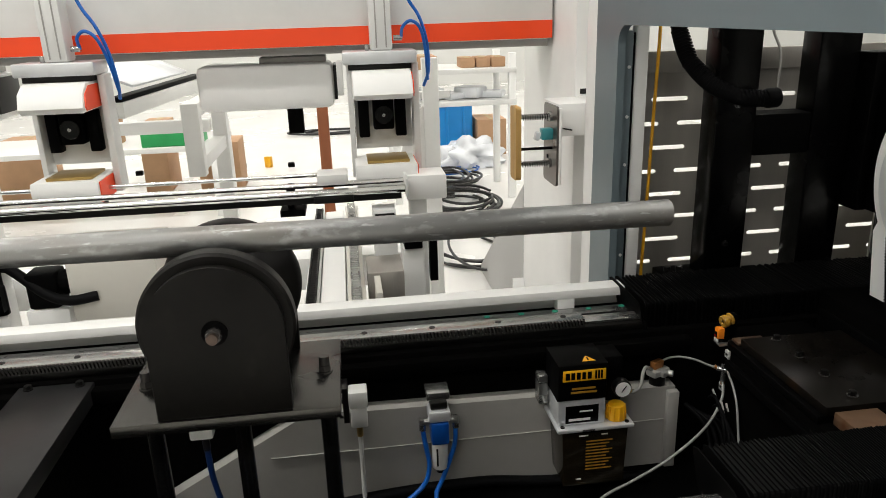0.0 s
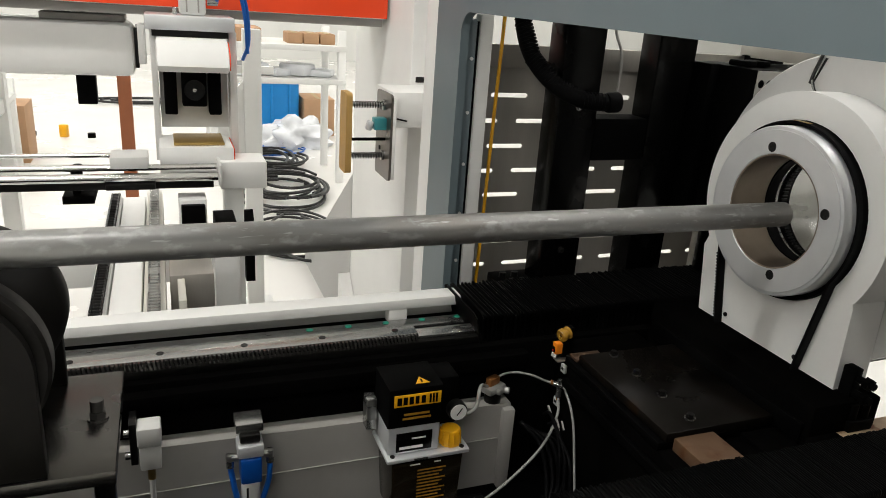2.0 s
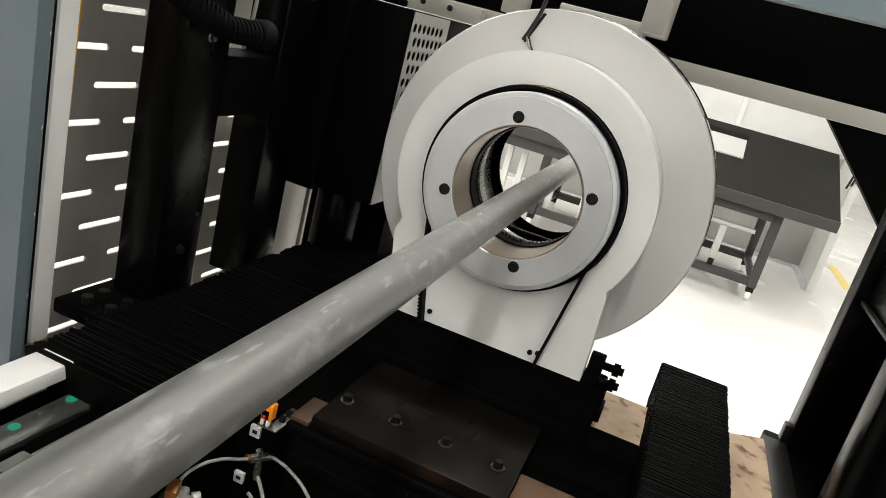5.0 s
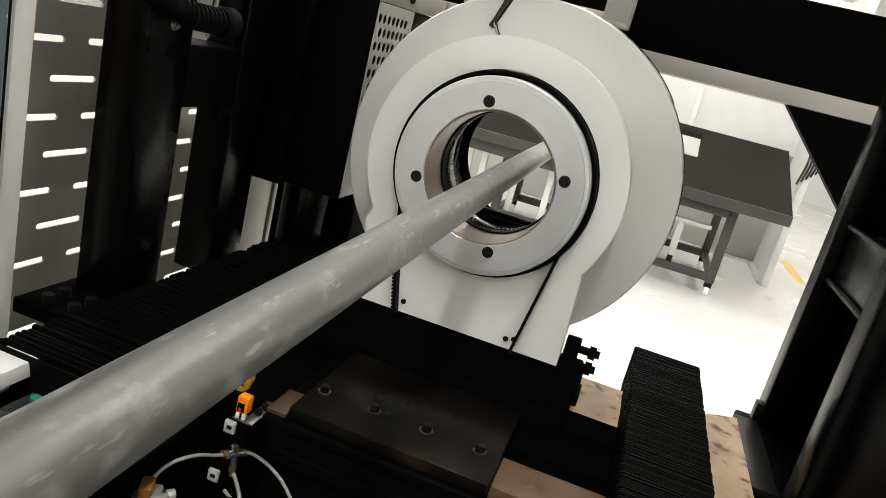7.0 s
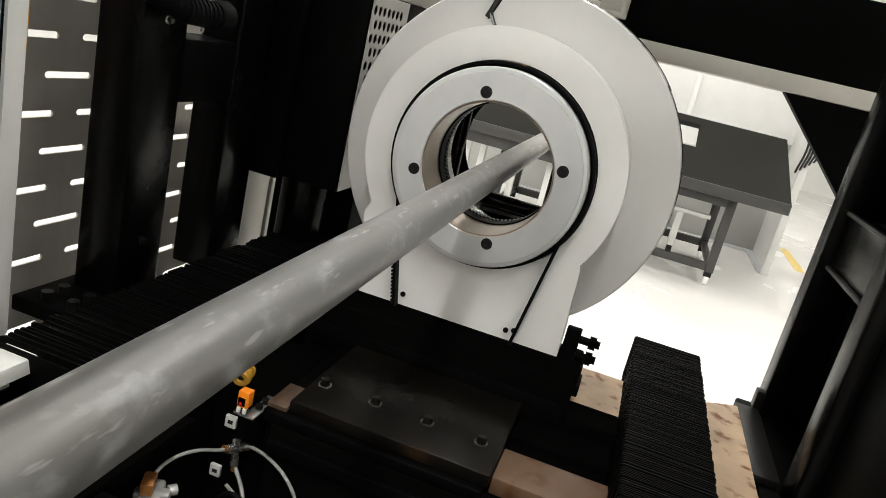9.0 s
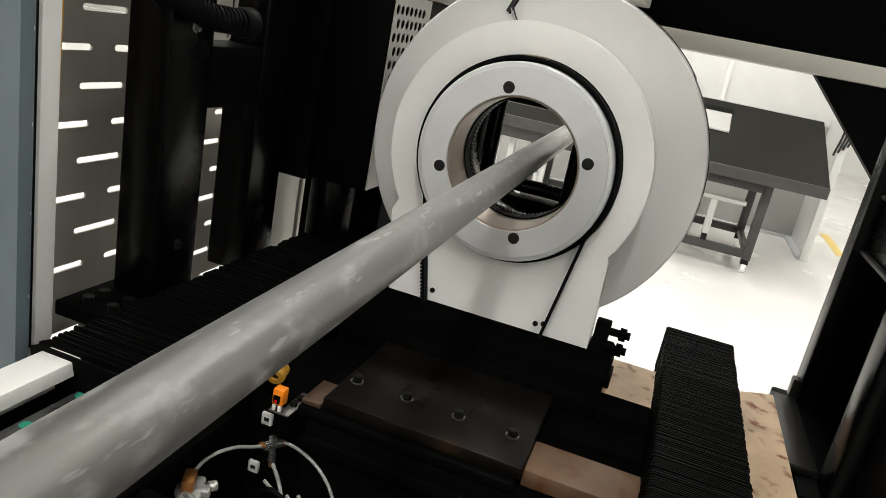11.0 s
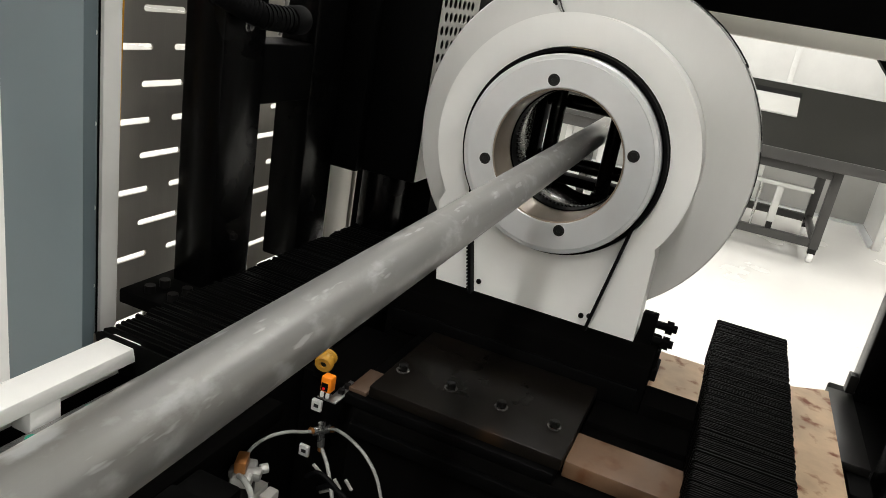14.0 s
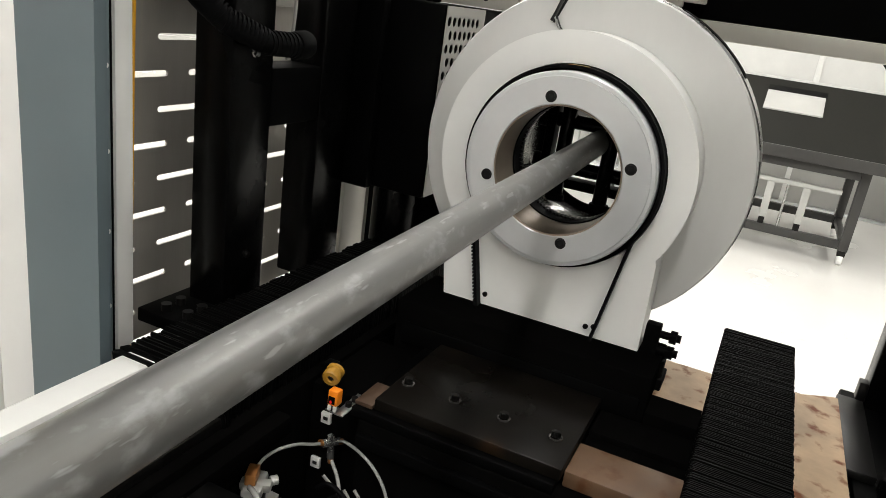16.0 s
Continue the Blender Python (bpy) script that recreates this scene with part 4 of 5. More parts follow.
CASTZINC = material("rough cast zinc", (0.50, 0.50, 0.48), 0.42, metal=0.6, vary=0.15, scale=20, bump=0.25)
cup = thing("oil_filter_cup", "small cast oil filter with a brass elbow", "filter", (0.733, 1.145, 0.55))
part("bowl", rod((0.733, 1.145, 0.552), (0.733, 1.145, 0.606), 0.0160, n=24, bevel=0.003), GUNMETAL, cup)
part("head", obox((0.733, 1.143, 0.6135), (0.046, 0.026, 0.014), (0, 0, 25), 0.005), CASTZINC, cup)
part("head_arm", obox((0.733, 1.141, 0.6145), (0.017, 0.040, 0.013), (0, 0, 25), 0.004), CASTZINC, cup)
part("port_boss", rod((0.750, 1.132, 0.6135), (0.758, 1.126, 0.6135), 0.0065, n=14, bevel=0.001), CASTZINC, cup)
part("brass_elbow", obox((0.731, 1.146, 0.6285), (0.026, 0.014, 0.0155), (0, 0, 25), 0.0015), COPPER, cup)
part("bracket", box(0.712, 0.754, 1.1612, 1.1645, 0.54, 0.612, 0.001), BLACK, cup)
oil_line = thing("oil_lines", "milky plastic oil hoses joined by a steel tee", "hose", (0.87, 1.12, 0.60))
part("tee", rod((0.846, 1.118, 0.622), (0.868, 1.104, 0.620), 0.0060, n=12), STEEL, oil_line)
part("tee_stem", rod((0.857, 1.112, 0.632), (0.856, 1.109, 0.597), 0.0052, n=12), STEEL, oil_line)
part("hose", hose([(0.740, 1.148, 0.632), (0.756, 1.146, 0.640), (0.778, 1.140, 0.643), (0.806, 1.131, 0.638), (0.828, 1.123, 0.629), (0.848, 1.117, 0.622)], 0.0023), CLEARHOSE, oil_line)
part("hose", hose([(0.866, 1.105, 0.620), (0.850, 1.085, 0.636), (0.836, 1.055, 0.641), (0.832, 1.028, 0.628), (0.830, 1.006, 0.600), (0.828, 0.985, 0.54), (0.824, 0.960, 0.47), (0.820, 0.940, 0.406)], 0.0023), CLEARHOSE, oil_line)
part("hose", hose([(0.856, 1.109, 0.598), (0.844, 1.085, 0.570), (0.789, 1.04, 0.538), (0.701, 1.0, 0.506), (0.617, 0.97, 0.488), (0.546, 0.95, 0.470), (0.45, 0.92, 0.406)], 0.0027), CLEARHOSE, oil_line)
for a, b in (((0.842, 1.121, 0.625), (0.848, 1.117, 0.622)), ((0.864, 1.106, 0.620), (0.868, 1.098, 0.622)), ((0.856, 1.109, 0.600), (0.856, 1.108, 0.590))):
    part("ferrule", rod(a, b, 0.0044, n=10), COPPER, oil_line)
floor_hoses = thing("floor_hoses", "pale hoses tied together on the bed floor", "hose", (0.4, 0.98, 0.40))
part("hose", hose([(0.05, 0.95, 0.407), (0.25, 1.02, 0.409), (0.42, 1.04, 0.412), (0.52, 1.02, 0.408), (0.80, 0.96, 0.408)], 0.0045), CLEARHOSE, floor_hoses)
part("hose", hose([(0.10, 0.85, 0.407), (0.28, 0.95, 0.409), (0.45, 0.96, 0.410), (0.66, 0.90, 0.408), (0.82, 0.82, 0.408)], 0.0045), CLEARHOSE, floor_hoses)
part("hose", hose([(-0.3, 1.02, 0.412), (-0.05, 1.07, 0.414), (0.15, 1.10, 0.420), (0.35, 1.108, 0.422), (0.48, 1.10, 0.414), (0.70, 1.08, 0.412)], 0.011), RUBBER, floor_hoses, "thick black cable bundle")
loops = thing("cable_loops", "coiled black cables under the oil filter", "cable", (0.80, 1.05, 0.45))
for k in range(4):
    part("wire", hose([(0.775 + 0.012 * k, 1.10, 0.56 - 0.01 * k), (0.80 + 0.012 * k, 1.06, 0.53), (0.80 + 0.012 * k, 1.02, 0.47), (0.78, 0.99, 0.42)], 0.004), RUBBER, loops)

for k, (y, z, tilt) in enumerate(((1.098, 0.578, 35), (1.080, 0.560, -40), (1.066, 0.566, 50), (1.050, 0.572, 48), (1.085, 0.545, -35), (1.060, 0.548, 50), (1.038, 0.556, 52))):
    part("cable_tag", obox((0.834 + 0.001 * k, y, z), (0.003, 0.017, 0.0042), (tilt, 0, 0), 0.0006), INNER, loops, "pale printed cable tag")
for k in range(3):
    part("wire", hose([(0.832, 1.112 - 0.02 * k, 0.560 - 0.01 * k), (0.831, 1.092 - 0.02 * k, 0.575 - 0.012 * k), (0.830, 1.060 - 0.02 * k, 0.560 - 0.01 * k), (0.826, 1.03 - 0.02 * k, 0.52), (0.82, 1.01 - 0.02 * k, 0.45)], 0.0034), RUBBER, loops)

# ---- sensor by the carriage ----
sensor = thing("proximity_sensor", "small orange sensor box on a slotted bracket", "sensor", (0.84, 1.10, 0.689))
part("bracket", box(0.826, 0.888, 1.080, 1.094, 0.6890, 0.6912, 0.0006), STEEL, sensor)
part("foot", box(0.826, 0.842, 1.0945, 1.108, 0.6890, 0.6912, 0.0006), STEEL, sensor)
for x in (0.852, 0.868):
    part("screw", rod((x, 1.087, 0.6913), (x, 1.087, 0.697), 0.0045, n=12), GUNMETAL, sensor)
box_part = part("body", box(0.826, 0.840, 1.090, 1.105, 0.700, 0.722, 0.002), ORANGEBOX, sensor, "orange plastic sensor body")
part("stem", box(0.829, 0.836, 1.094, 1.101, 0.6916, 0.6995, 0.001), GUNMETAL, sensor)
part("indicator", rod((0.8245, 1.099, 0.706), (0.8262, 1.099, 0.706), 0.0022, n=10), material("red lens", (0.7, 0.02, 0.02), 0.2, vary=0.05), box_part)
for y in (1.0935, 1.1015):
    part("terminal", box(0.8255, 0.8290, y - 0.0022, y + 0.0022, 0.6925, 0.6998, 0.0006), LIGHTGREY, sensor)
part("black_face", box(0.8248, 0.8259, 1.0935, 1.1030, 0.703, 0.714, 0.0004), BLACK, box_part)
lens = thing("amber_plug", "round translucent amber plug by the sensor", "plug", (0.862, 1.125, 0.70))
part("disc", lathe([(0.0044, 0.0015), (0.0052, 0), (0.0110, 0), (0.0126, 0.002), (0.0126, 0.009), (0.0098, 0.011), (0.0098, 0.015), (0.0126, 0.017), (0.0126, 0.020), (0.0044, 0.020)], (0.848, 1.117, 0.723), (0.90, 0.16, 0.22), 32), AMBER, lens)
part("core", rod((0.8505, 1.1174, 0.7236), (0.8690, 1.1207, 0.7281), 0.0042, n=14), GUNMETAL, lens)
part("holder", box(0.868, 0.884, 1.124, 1.142, 0.689, 0.733, 0.002), BLACK, lens)

# ---- loader gantry ----
gantry = thing("loader_gantry", "white loading gantry beam with an orange stripe on a white column", "gantry", (-1, 2.2, 0))
part("beam", box(-4.0, 0.792, 2.163, 2.42, 1.235, 2.30, 0.006), WHITE, gantry)
part("under_rail", box(-4.0, 0.785, 2.19, 2.34, 1.212, 1.2345, 0.002), INNER, gantry, "dull grey rail under the beam")
part("stripe", box(-4.0, 0.790, 2.1605, 2.1625, 1.237, 1.290, 0), ORANGE, gantry, "bright orange stripe")
column = part("end_column", box(0.800, 1.00, 1.95, 2.56, 0.0, 2.30, 0.004), WHITE, gantry)
part("front_post", box(0.712, 0.765, 1.512, 1.590, 0.0, 2.30, 0.003), WHITE, gantry)
part("front_tie", box(0.766, 0.83, 1.55, 1.9495, 1.60, 1.70, 0.003), WHITE, gantry)
part("cable_slot", box(0.815, 0.86, 1.9485, 1.9498, 1.085, 1.100, 0), HOLESHADE, column)
part("gusset", prism([(2.562, 0.68), (3.50, 0.03), (3.50, 0.0), (2.562, 0.0)], "x", 0.80, 0.83), material("mid grey paint", (0.42, 0.42, 0.41), 0.45, vary=0.06), gantry, "grey painted gusset")
part("foot_gusset", prism([(2.25, 0.0), (2.555, 0.0), (2.555, 0.30)], "x", 0.755, 0.7985), WHITE, gantry)
part("left_column", box(-3.9, -3.7, 2.45, 2.70, 0.0, 2.30, 0.004), WHITE, gantry)
part("notch", box(-1.30, -1.17, 2.158, 2.1605, 1.40, 1.46, 0.001), GUNMETAL, gantry)

bumper = thing("spring_bumper", "wooden bumper board on springs fixed to a white arm", "bumper", (0.70, 1.84, 0.86))
part("arm", box(0.7065, 0.87, 1.797, 1.9495, 0.990, 1.078, 0.003), WHITE, bumper)
part("front_plate", box(0.7065, 0.7145, 1.783, 1.7965, 0.858, 1.068, 0.002), WHITE, bumper)
part("back_plate", holed(rounded(1.785, 1.915, 0.853, 1.072, 0.012), [], "x", 0.700, 0.7062), material("browned steel plate", (0.16, 0.145, 0.135), 0.32, metal=0.8, vary=0.25, scale=12), bumper, "brown-grey steel back plate")
part("board", holed(rounded(1.772, 1.838, 0.880, 1.077, 0.010), [], "x", 0.584, 0.599), WOOD, bumper, "worn yellow plywood board")
for z in (1.041, 0.911):
    pts = []
    for k in range(113):
        a = 2 * math.pi * k / 8
        pts.append((0.601 + 0.096 * k / 112, 1.838 + 0.008 * math.cos(a), z + 0.008 * math.sin(a)))
    part("spring", hose(pts, 0.0014, 6, 1), GUNMETAL, bumper)
    part("pin", rod((0.5995, 1.838, z), (0.699, 1.838, z), 0.0045, n=10), STEEL, bumper)
    part("washer", rod((0.693, 1.838, z), (0.6995, 1.838, z), 0.013, n=18), STEEL, bumper)
part("pin", rod((0.5995, 1.825, 0.956), (0.6995, 1.825, 0.956), 0.004, n=10), BLACK, bumper)
part("switch", box(0.668, 0.6995, 1.815, 1.845, 0.980, 1.010, 0.002), material("teal plastic", (0.05, 0.30, 0.33), 0.4), bumper)
part("switch_lever", obox((0.658, 1.83, 0.990), (0.016, 0.016, 0.024), (0, 15, 0), 0.004), FILM, bumper)
for z in (1.03, 0.925):
    part("plate_screw", rod((0.697, 1.872, z), (0.6998, 1.872, z), 0.006, n=12), GUNMETAL, bumper)
part("clip", obox((0.732, 1.794, 1.010), (0.028, 0.004, 0.004), (0, 12, 0), 0.001), GUNMETAL, bumper)


def gripper(x, y):
    """A pneumatic clamp hanging from the gantry."""
    t = thing("pneumatic_gripper", "white pneumatic gripper with orange ends and a brass pad", "gripper", (x, y, 0.84), "grippers")
    cyl = part("cylinder", box(x - 0.032, x + 0.032, y - 0.056, y + 0.016, 1.222, 1.400, 0.008), LIGHTGREY, t, "grey pneumatic cylinder")
    for sx in (-0.014, 0.014):
        part("groove", box(x + sx - 0.002, x + sx + 0.002, y - 0.0572, y - 0.0562, 1.230, 1.395, 0), INNER, cyl)
    part("end_cap", box(x - 0.035, x + 0.035, y - 0.059, y + 0.019, 1.4005, 1.425, 0.008), ALU, cyl)
    for z in (1.255, 1.418):
        part("port", rod((x + 0.037, y - 0.03, z), (x + 0.062, y - 0.03, z), 0.008, n=12), STEEL, cyl)
    part("head_plate", box(x - 0.115, x + 0.100, y - 0.07, y + 0.06, 1.185, 1.2215, 0.004), ALU, t)
    part("head_gap", box(x - 0.10, x + 0.085, y - 0.05, y + 0.045, 1.1685, 1.1845, 0.001), GUNMETAL, t)
    part("fastening", box(x - 0.048, x - 0.036, y - 0.04, y - 0.02, 1.2218, 1.240, 0.002), STEEL, t)
    jaw = part("upper_jaw", prism([(y - 0.13, 1.090), (y - 0.145, 1.105), (y - 0.13, 1.145), (y - 0.09, 1.168), (y + 0.05, 1.168), (y + 0.05, 1.090)], "x", x - 0.092, x + 0.080, bevel=0.008), WHITE, t)
    part("jaw_end", prism([(y - 0.125, 1.096), (y - 0.135, 1.108), (y - 0.122, 1.14), (y - 0.085, 1.160), (y + 0.045, 1.160), (y + 0.045, 1.096)], "x", x + 0.0805, x + 0.083), ORANGE, jaw, "orange painted end")
    for sx, w in ((-1, 0.016), (1, 0.020)):
        part("guide", box(x + sx * 0.098 - w / 2, x + sx * 0.098 + w / 2, y - 0.02, y + 0.05, 0.845, 1.184, 0.003), LIGHTGREY, t)
    part("backing", box(x - 0.088, x + 0.086, y + 0.03, y + 0.048, 0.925, 1.089, 0.002), LIGHTGREY, t)
    for sx in (-0.062, 0.050):
        part("guide_block", box(x + sx - 0.016, x + sx + 0.016, y - 0.01, y + 0.0295, 0.965, 1.085, 0.004), BLACK, t)
    slide = part("slide", box(x - 0.034, x + 0.028, y - 0.03, y + 0.0295, 0.990, 1.083, 0.005), BLACK, t)
    part("roller", lathe([(0.006, 0), (0.026, 0), (0.028, 0.003), (0.028, 0.012), (0.006, 0.012)], (x - 0.003, y - 0.043, 1.035), (0, 1, 0), 28), BLACKGLOSS, slide)
    part("pin", rod((x - 0.003, y - 0.046, 1.035), (x - 0.003, y - 0.031, 1.035), 0.005, n=12), STEEL, slide)
    low = part("lower_jaw", prism([(y - 0.145, 0.838), (y - 0.150, 0.850), (y - 0.150, 0.888), (y - 0.145, 0.905), (y + 0.02, 0.905), (y + 0.02, 0.838)], "x", x - 0.098, x + 0.083, bevel=0.005), WHITE, t)
    part("pad", box(x - 0.062, x + 0.062, y - 0.125, y, 0.9055, 0.914, 0.002), BRASS, low, "brass coloured pad")
    part("jaw_end", prism([(y - 0.14, 0.843), (y - 0.14, 0.90), (y + 0.015, 0.90), (y + 0.015, 0.843)], "x", x + 0.0835, x + 0.086), ORANGE, low, "orange painted end")
    part("lower_mount", box(x - 0.04, x + 0.05, y - 0.05, y + 0.02, 0.800, 0.8375, 0.003), BLACK, t)
    part("air_hose", hose([(x + 0.06, y - 0.03, 1.418), (x + 0.085, y - 0.035, 1.36), (x + 0.115, y - 0.04, 1.31), (x + 0.135, y - 0.03, 1.24), (x + 0.14, y - 0.01, 1.16), (x + 0.128, y + 0.03, 1.11)], 0.0048), BLUEHOSE, t, "blue air hose")
    part("air_hose", hose([(x + 0.06, y - 0.03, 1.255), (x + 0.064, y - 0.05, 1.285), (x + 0.088, y - 0.055, 1.302), (x + 0.115, y - 0.05, 1.280), (x + 0.13, y - 0.03, 1.22), (x + 0.138, y, 1.13)], 0.0048), BLUEHOSE, t, "blue air hose")
    part("shaft_joint", box(x - 0.135, x - 0.116, y + 0.03, y + 0.10, 1.09, 1.19, 0.003), LIGHTGREY, t)
    return t


unit = gripper(0.255, 2.12)
for gx in (-0.640, -1.60, -2.60):
    copy_thing(unit, Matrix.Translation((gx, 2.12, 0.84)))


def cover_box(x0, x1):
    t = thing("drive_cover", "white rounded sheet-metal drive cover under the gantry", "cover", ((x0 + x1) / 2, 2.3, 1.045), "drive covers")
    part("shell", box(x0, x1, 2.215, 2.42, 1.047, 1.186, 0.022), WHITE, t)
    part("mount", box(x0 + 0.19, x1 - 0.02, 2.25, 2.40, 1.1865, 1.2045, 0.002), INNER, t)
    part("end_plate", box(x1 + 0.0005, x1 + 0.010, 2.235, 2.40, 1.070, 1.175, 0.002), GUNMETAL, t)
    part("hanger", box(x0 + 0.26, x0 + 0.29, 2.28, 2.36, 1.205, 1.2345, 0.002), LIGHTGREY, t)
    part("reel", box(x0 + 0.255, x0 + 0.305, 2.33, 2.37, 0.955, 1.0465, 0.003), BLACK, t, "black box hanging below")
    return t


unit = cover_box(-0.305, 0.109)
for k in (1, 2, 3):
    copy_thing(unit, Matrix.Translation((-0.098 - 1.0 * k, 2.3, 1.045)))

# ---- loader rods, conveyors and frames ----
rods = thing("guide_rods", "pair of chrome guide rods with clamp blocks", "guide rod", (-1.2, 1.9, 0.85))
for y, z, r, x1 in ((1.88, 0.853, 0.011, 0.29), (1.93, 0.866, 0.008, 0.29), (2.05, 0.870, 0.006, 0.05)):
    part("rod", rod((-4.0, y, z), (x1, y, z), r, n=20), CHROME, rods)
for x in (0.09, -0.86, -1.85):
    part("clamp_block", box(x - 0.042, x + 0.042, 1.87, 1.96, 0.876, 0.905, 0.003), LIGHTGREY, rods)
    part("clamp_plate", box(x - 0.055, x + 0.055, 1.87, 1.96, 0.825, 0.842, 0.002), GUNMETAL, rods)
part("under_strip", box(-4.0, 0.28, 1.890, 1.930, 0.822, 0.8405, 0.001), GUNMETAL, rods)
part("end_block", box(0.300, 0.418, 1.95, 2.06, 0.800, 0.872, 0.004), WHITE, rods)
part("rod_holder", box(0.292, 0.299, 1.86, 1.949, 0.83, 0.885, 0.002), LIGHTGREY, rods)
part("end_stand", box(0.31, 0.36, 1.97, 2.04, 0.0, 0.7995, 0.003), WHITE, rods)


def conveyor(x):
    """A short chain conveyor on a white beam."""
    t = thing("chain_conveyor", "white chain conveyor beam with a black roller chain", "conveyor", (x, 1.7, 0), "chain conveyors")
    part("beam", box(x - 0.055, x + 0.005, 1.40, 2.30, 0.60, 0.690, 0.004), WHITE, t)
    part("side_strip", box(x + 0.010, x + 0.052, 1.40, 2.30, 0.640, 0.705, 0.003), OFFWHITE, t)
    for cx, cz in ((x - 0.075, 0.70), (x + 0.030, 0.714)):
        bm = bmesh.new()
        for k in range(58):
            y = 1.40 + 0.0155 * k
            for sx in (-0.009, 0.009):
                obox((cx + sx, y, cz), (0.003, 0.013, 0.012), (0, 0, 0), 0.0, bm)
            rod((cx - 0.012, y + 0.007, cz), (cx + 0.012, y + 0.007, cz), 0.0042, n=8, bm=bm)
        tagged(part("chain", bm, GUNMETAL if cx < x else STEEL, t), kind="stuff")
    part("chain_rail", box(x - 0.092, x - 0.058, 1.40, 2.30, 0.645, 0.692, 0.002), LIGHTGREY, t)
    part("post", box(x - 0.05, x + 0.04, 1.62, 1.72, 0.0, 0.5995, 0.004), WHITE, t)
    part("guide", box(x + 0.075, x + 0.090, 1.44, 1.56, 0.55, 0.715, 0.002), OFFWHITE, t)
    part("spindle_box", box(x + 0.060, x + 0.150, 1.565, 1.70, 0.60, 0.72, 0.003), PANEL, t)
    part("drive_roller", rod((x - 0.15, 1.43, 0.655), (x - 0.062, 1.43, 0.655), 0.026, n=24, bevel=0.003), BLACK, t)
    part("stop_arm", box(x + 0.090, x + 0.155, 1.86, 1.93, 0.60, 0.80, 0.003), WHITE, t)
    part("stop_pad", box(x + 0.095, x + 0.15, 1.84, 1.859, 0.735, 0.79, 0.002), BLACK, t)
    part("slider", box(x + 0.165, x + 0.225, 1.80, 1.90, 0.0, 0.70, 0.003), LIGHTGREY, t)
    part("slider_pad", box(x + 0.17, x + 0.22, 1.79, 1.90, 0.7005, 0.76, 0.003), BLACK, t)
    part("stand", prism([(1.80, 0.60), (1.80, 0.75), (1.83, 0.78), (1.83, 0.60)], "x", x + 0.24, x + 0.262), BLACK, t)
    for y in (1.95, 2.02):
        part("bolt", rod((x - 0.14, y, 0.80), (x - 0.14, y, 0.855), 0.010, n=12), BLACK, t)
    part("bolt_plate", box(x - 0.17, x - 0.10, 1.92, 2.06, 0.78, 0.7995, 0.002), BLACKMATT, t)
    return t


unit = conveyor(0.105)
for k in (1, 2, 3):
    copy_thing(unit, Matrix.Translation((0.105 - 1.16 * k, 1.7, 0)))

frame_low = thing("tube_loader", "white painted steel frame of the tube loader", "frame", (-1.2, 2.0, 0))
part("front_rail", box(-4.0, 0.30, 1.58, 1.66, 0.42, 0.52, 0.004), WHITE, frame_low)
part("back_rail", box(-4.0, 0.30, 2.20, 2.30, 0.45, 0.56, 0.004), WHITE, frame_low)
for x in (-3.8, -2.2, -1.25, -0.30):
    part("leg", box(x - 0.05, x + 0.05, 1.665, 1.76, 0.0, 0.60, 0.004), WHITE, frame_low)
    part("tie", box(x - 0.04, x + 0.04, 1.765, 2.195, 0.42, 0.50, 0.004), WHITE, frame_low)
for x in (-0.60, -1.60):
    part("cabinet", box(x - 0.02, x + 0.21, 1.80, 1.98, 0.56, 0.76, 0.004), OFFWHITE, frame_low)
for x in (-1.07, -2.23):
    part("arm", obox((x + 0.135, 1.785, 0.640), (0.25, 0.052, 0.046), (0, 0, 38), 0.004), WHITE, frame_low)
    part("arm_block", box(x + 0.20, x + 0.27, 1.83, 1.90, 0.42, 0.745, 0.004), WHITE, frame_low)
    part("arm_pivot", rod((x + 0.165, 1.80, 0.6635), (x + 0.165, 1.80, 0.690), 0.018, n=20, bevel=0.002), LIGHTGREY, frame_low)
    part("arm_post", rod((x, 1.85, 0.42), (x, 1.85, 0.735), 0.014, n=18), OFFWHITE, frame_low)
    part("arm_plate", box(x + 0.04, x + 0.11, 1.93, 1.95, 0.50, 0.74, 0.003), OFFWHITE, frame_low)
    part("long_roller", rod((x - 0.115, 1.45, 0.640), (x - 0.115, 2.19, 0.640), 0.046, n=28, bevel=0.004), BLACKMATT, frame_low, "long black conveyor roller")


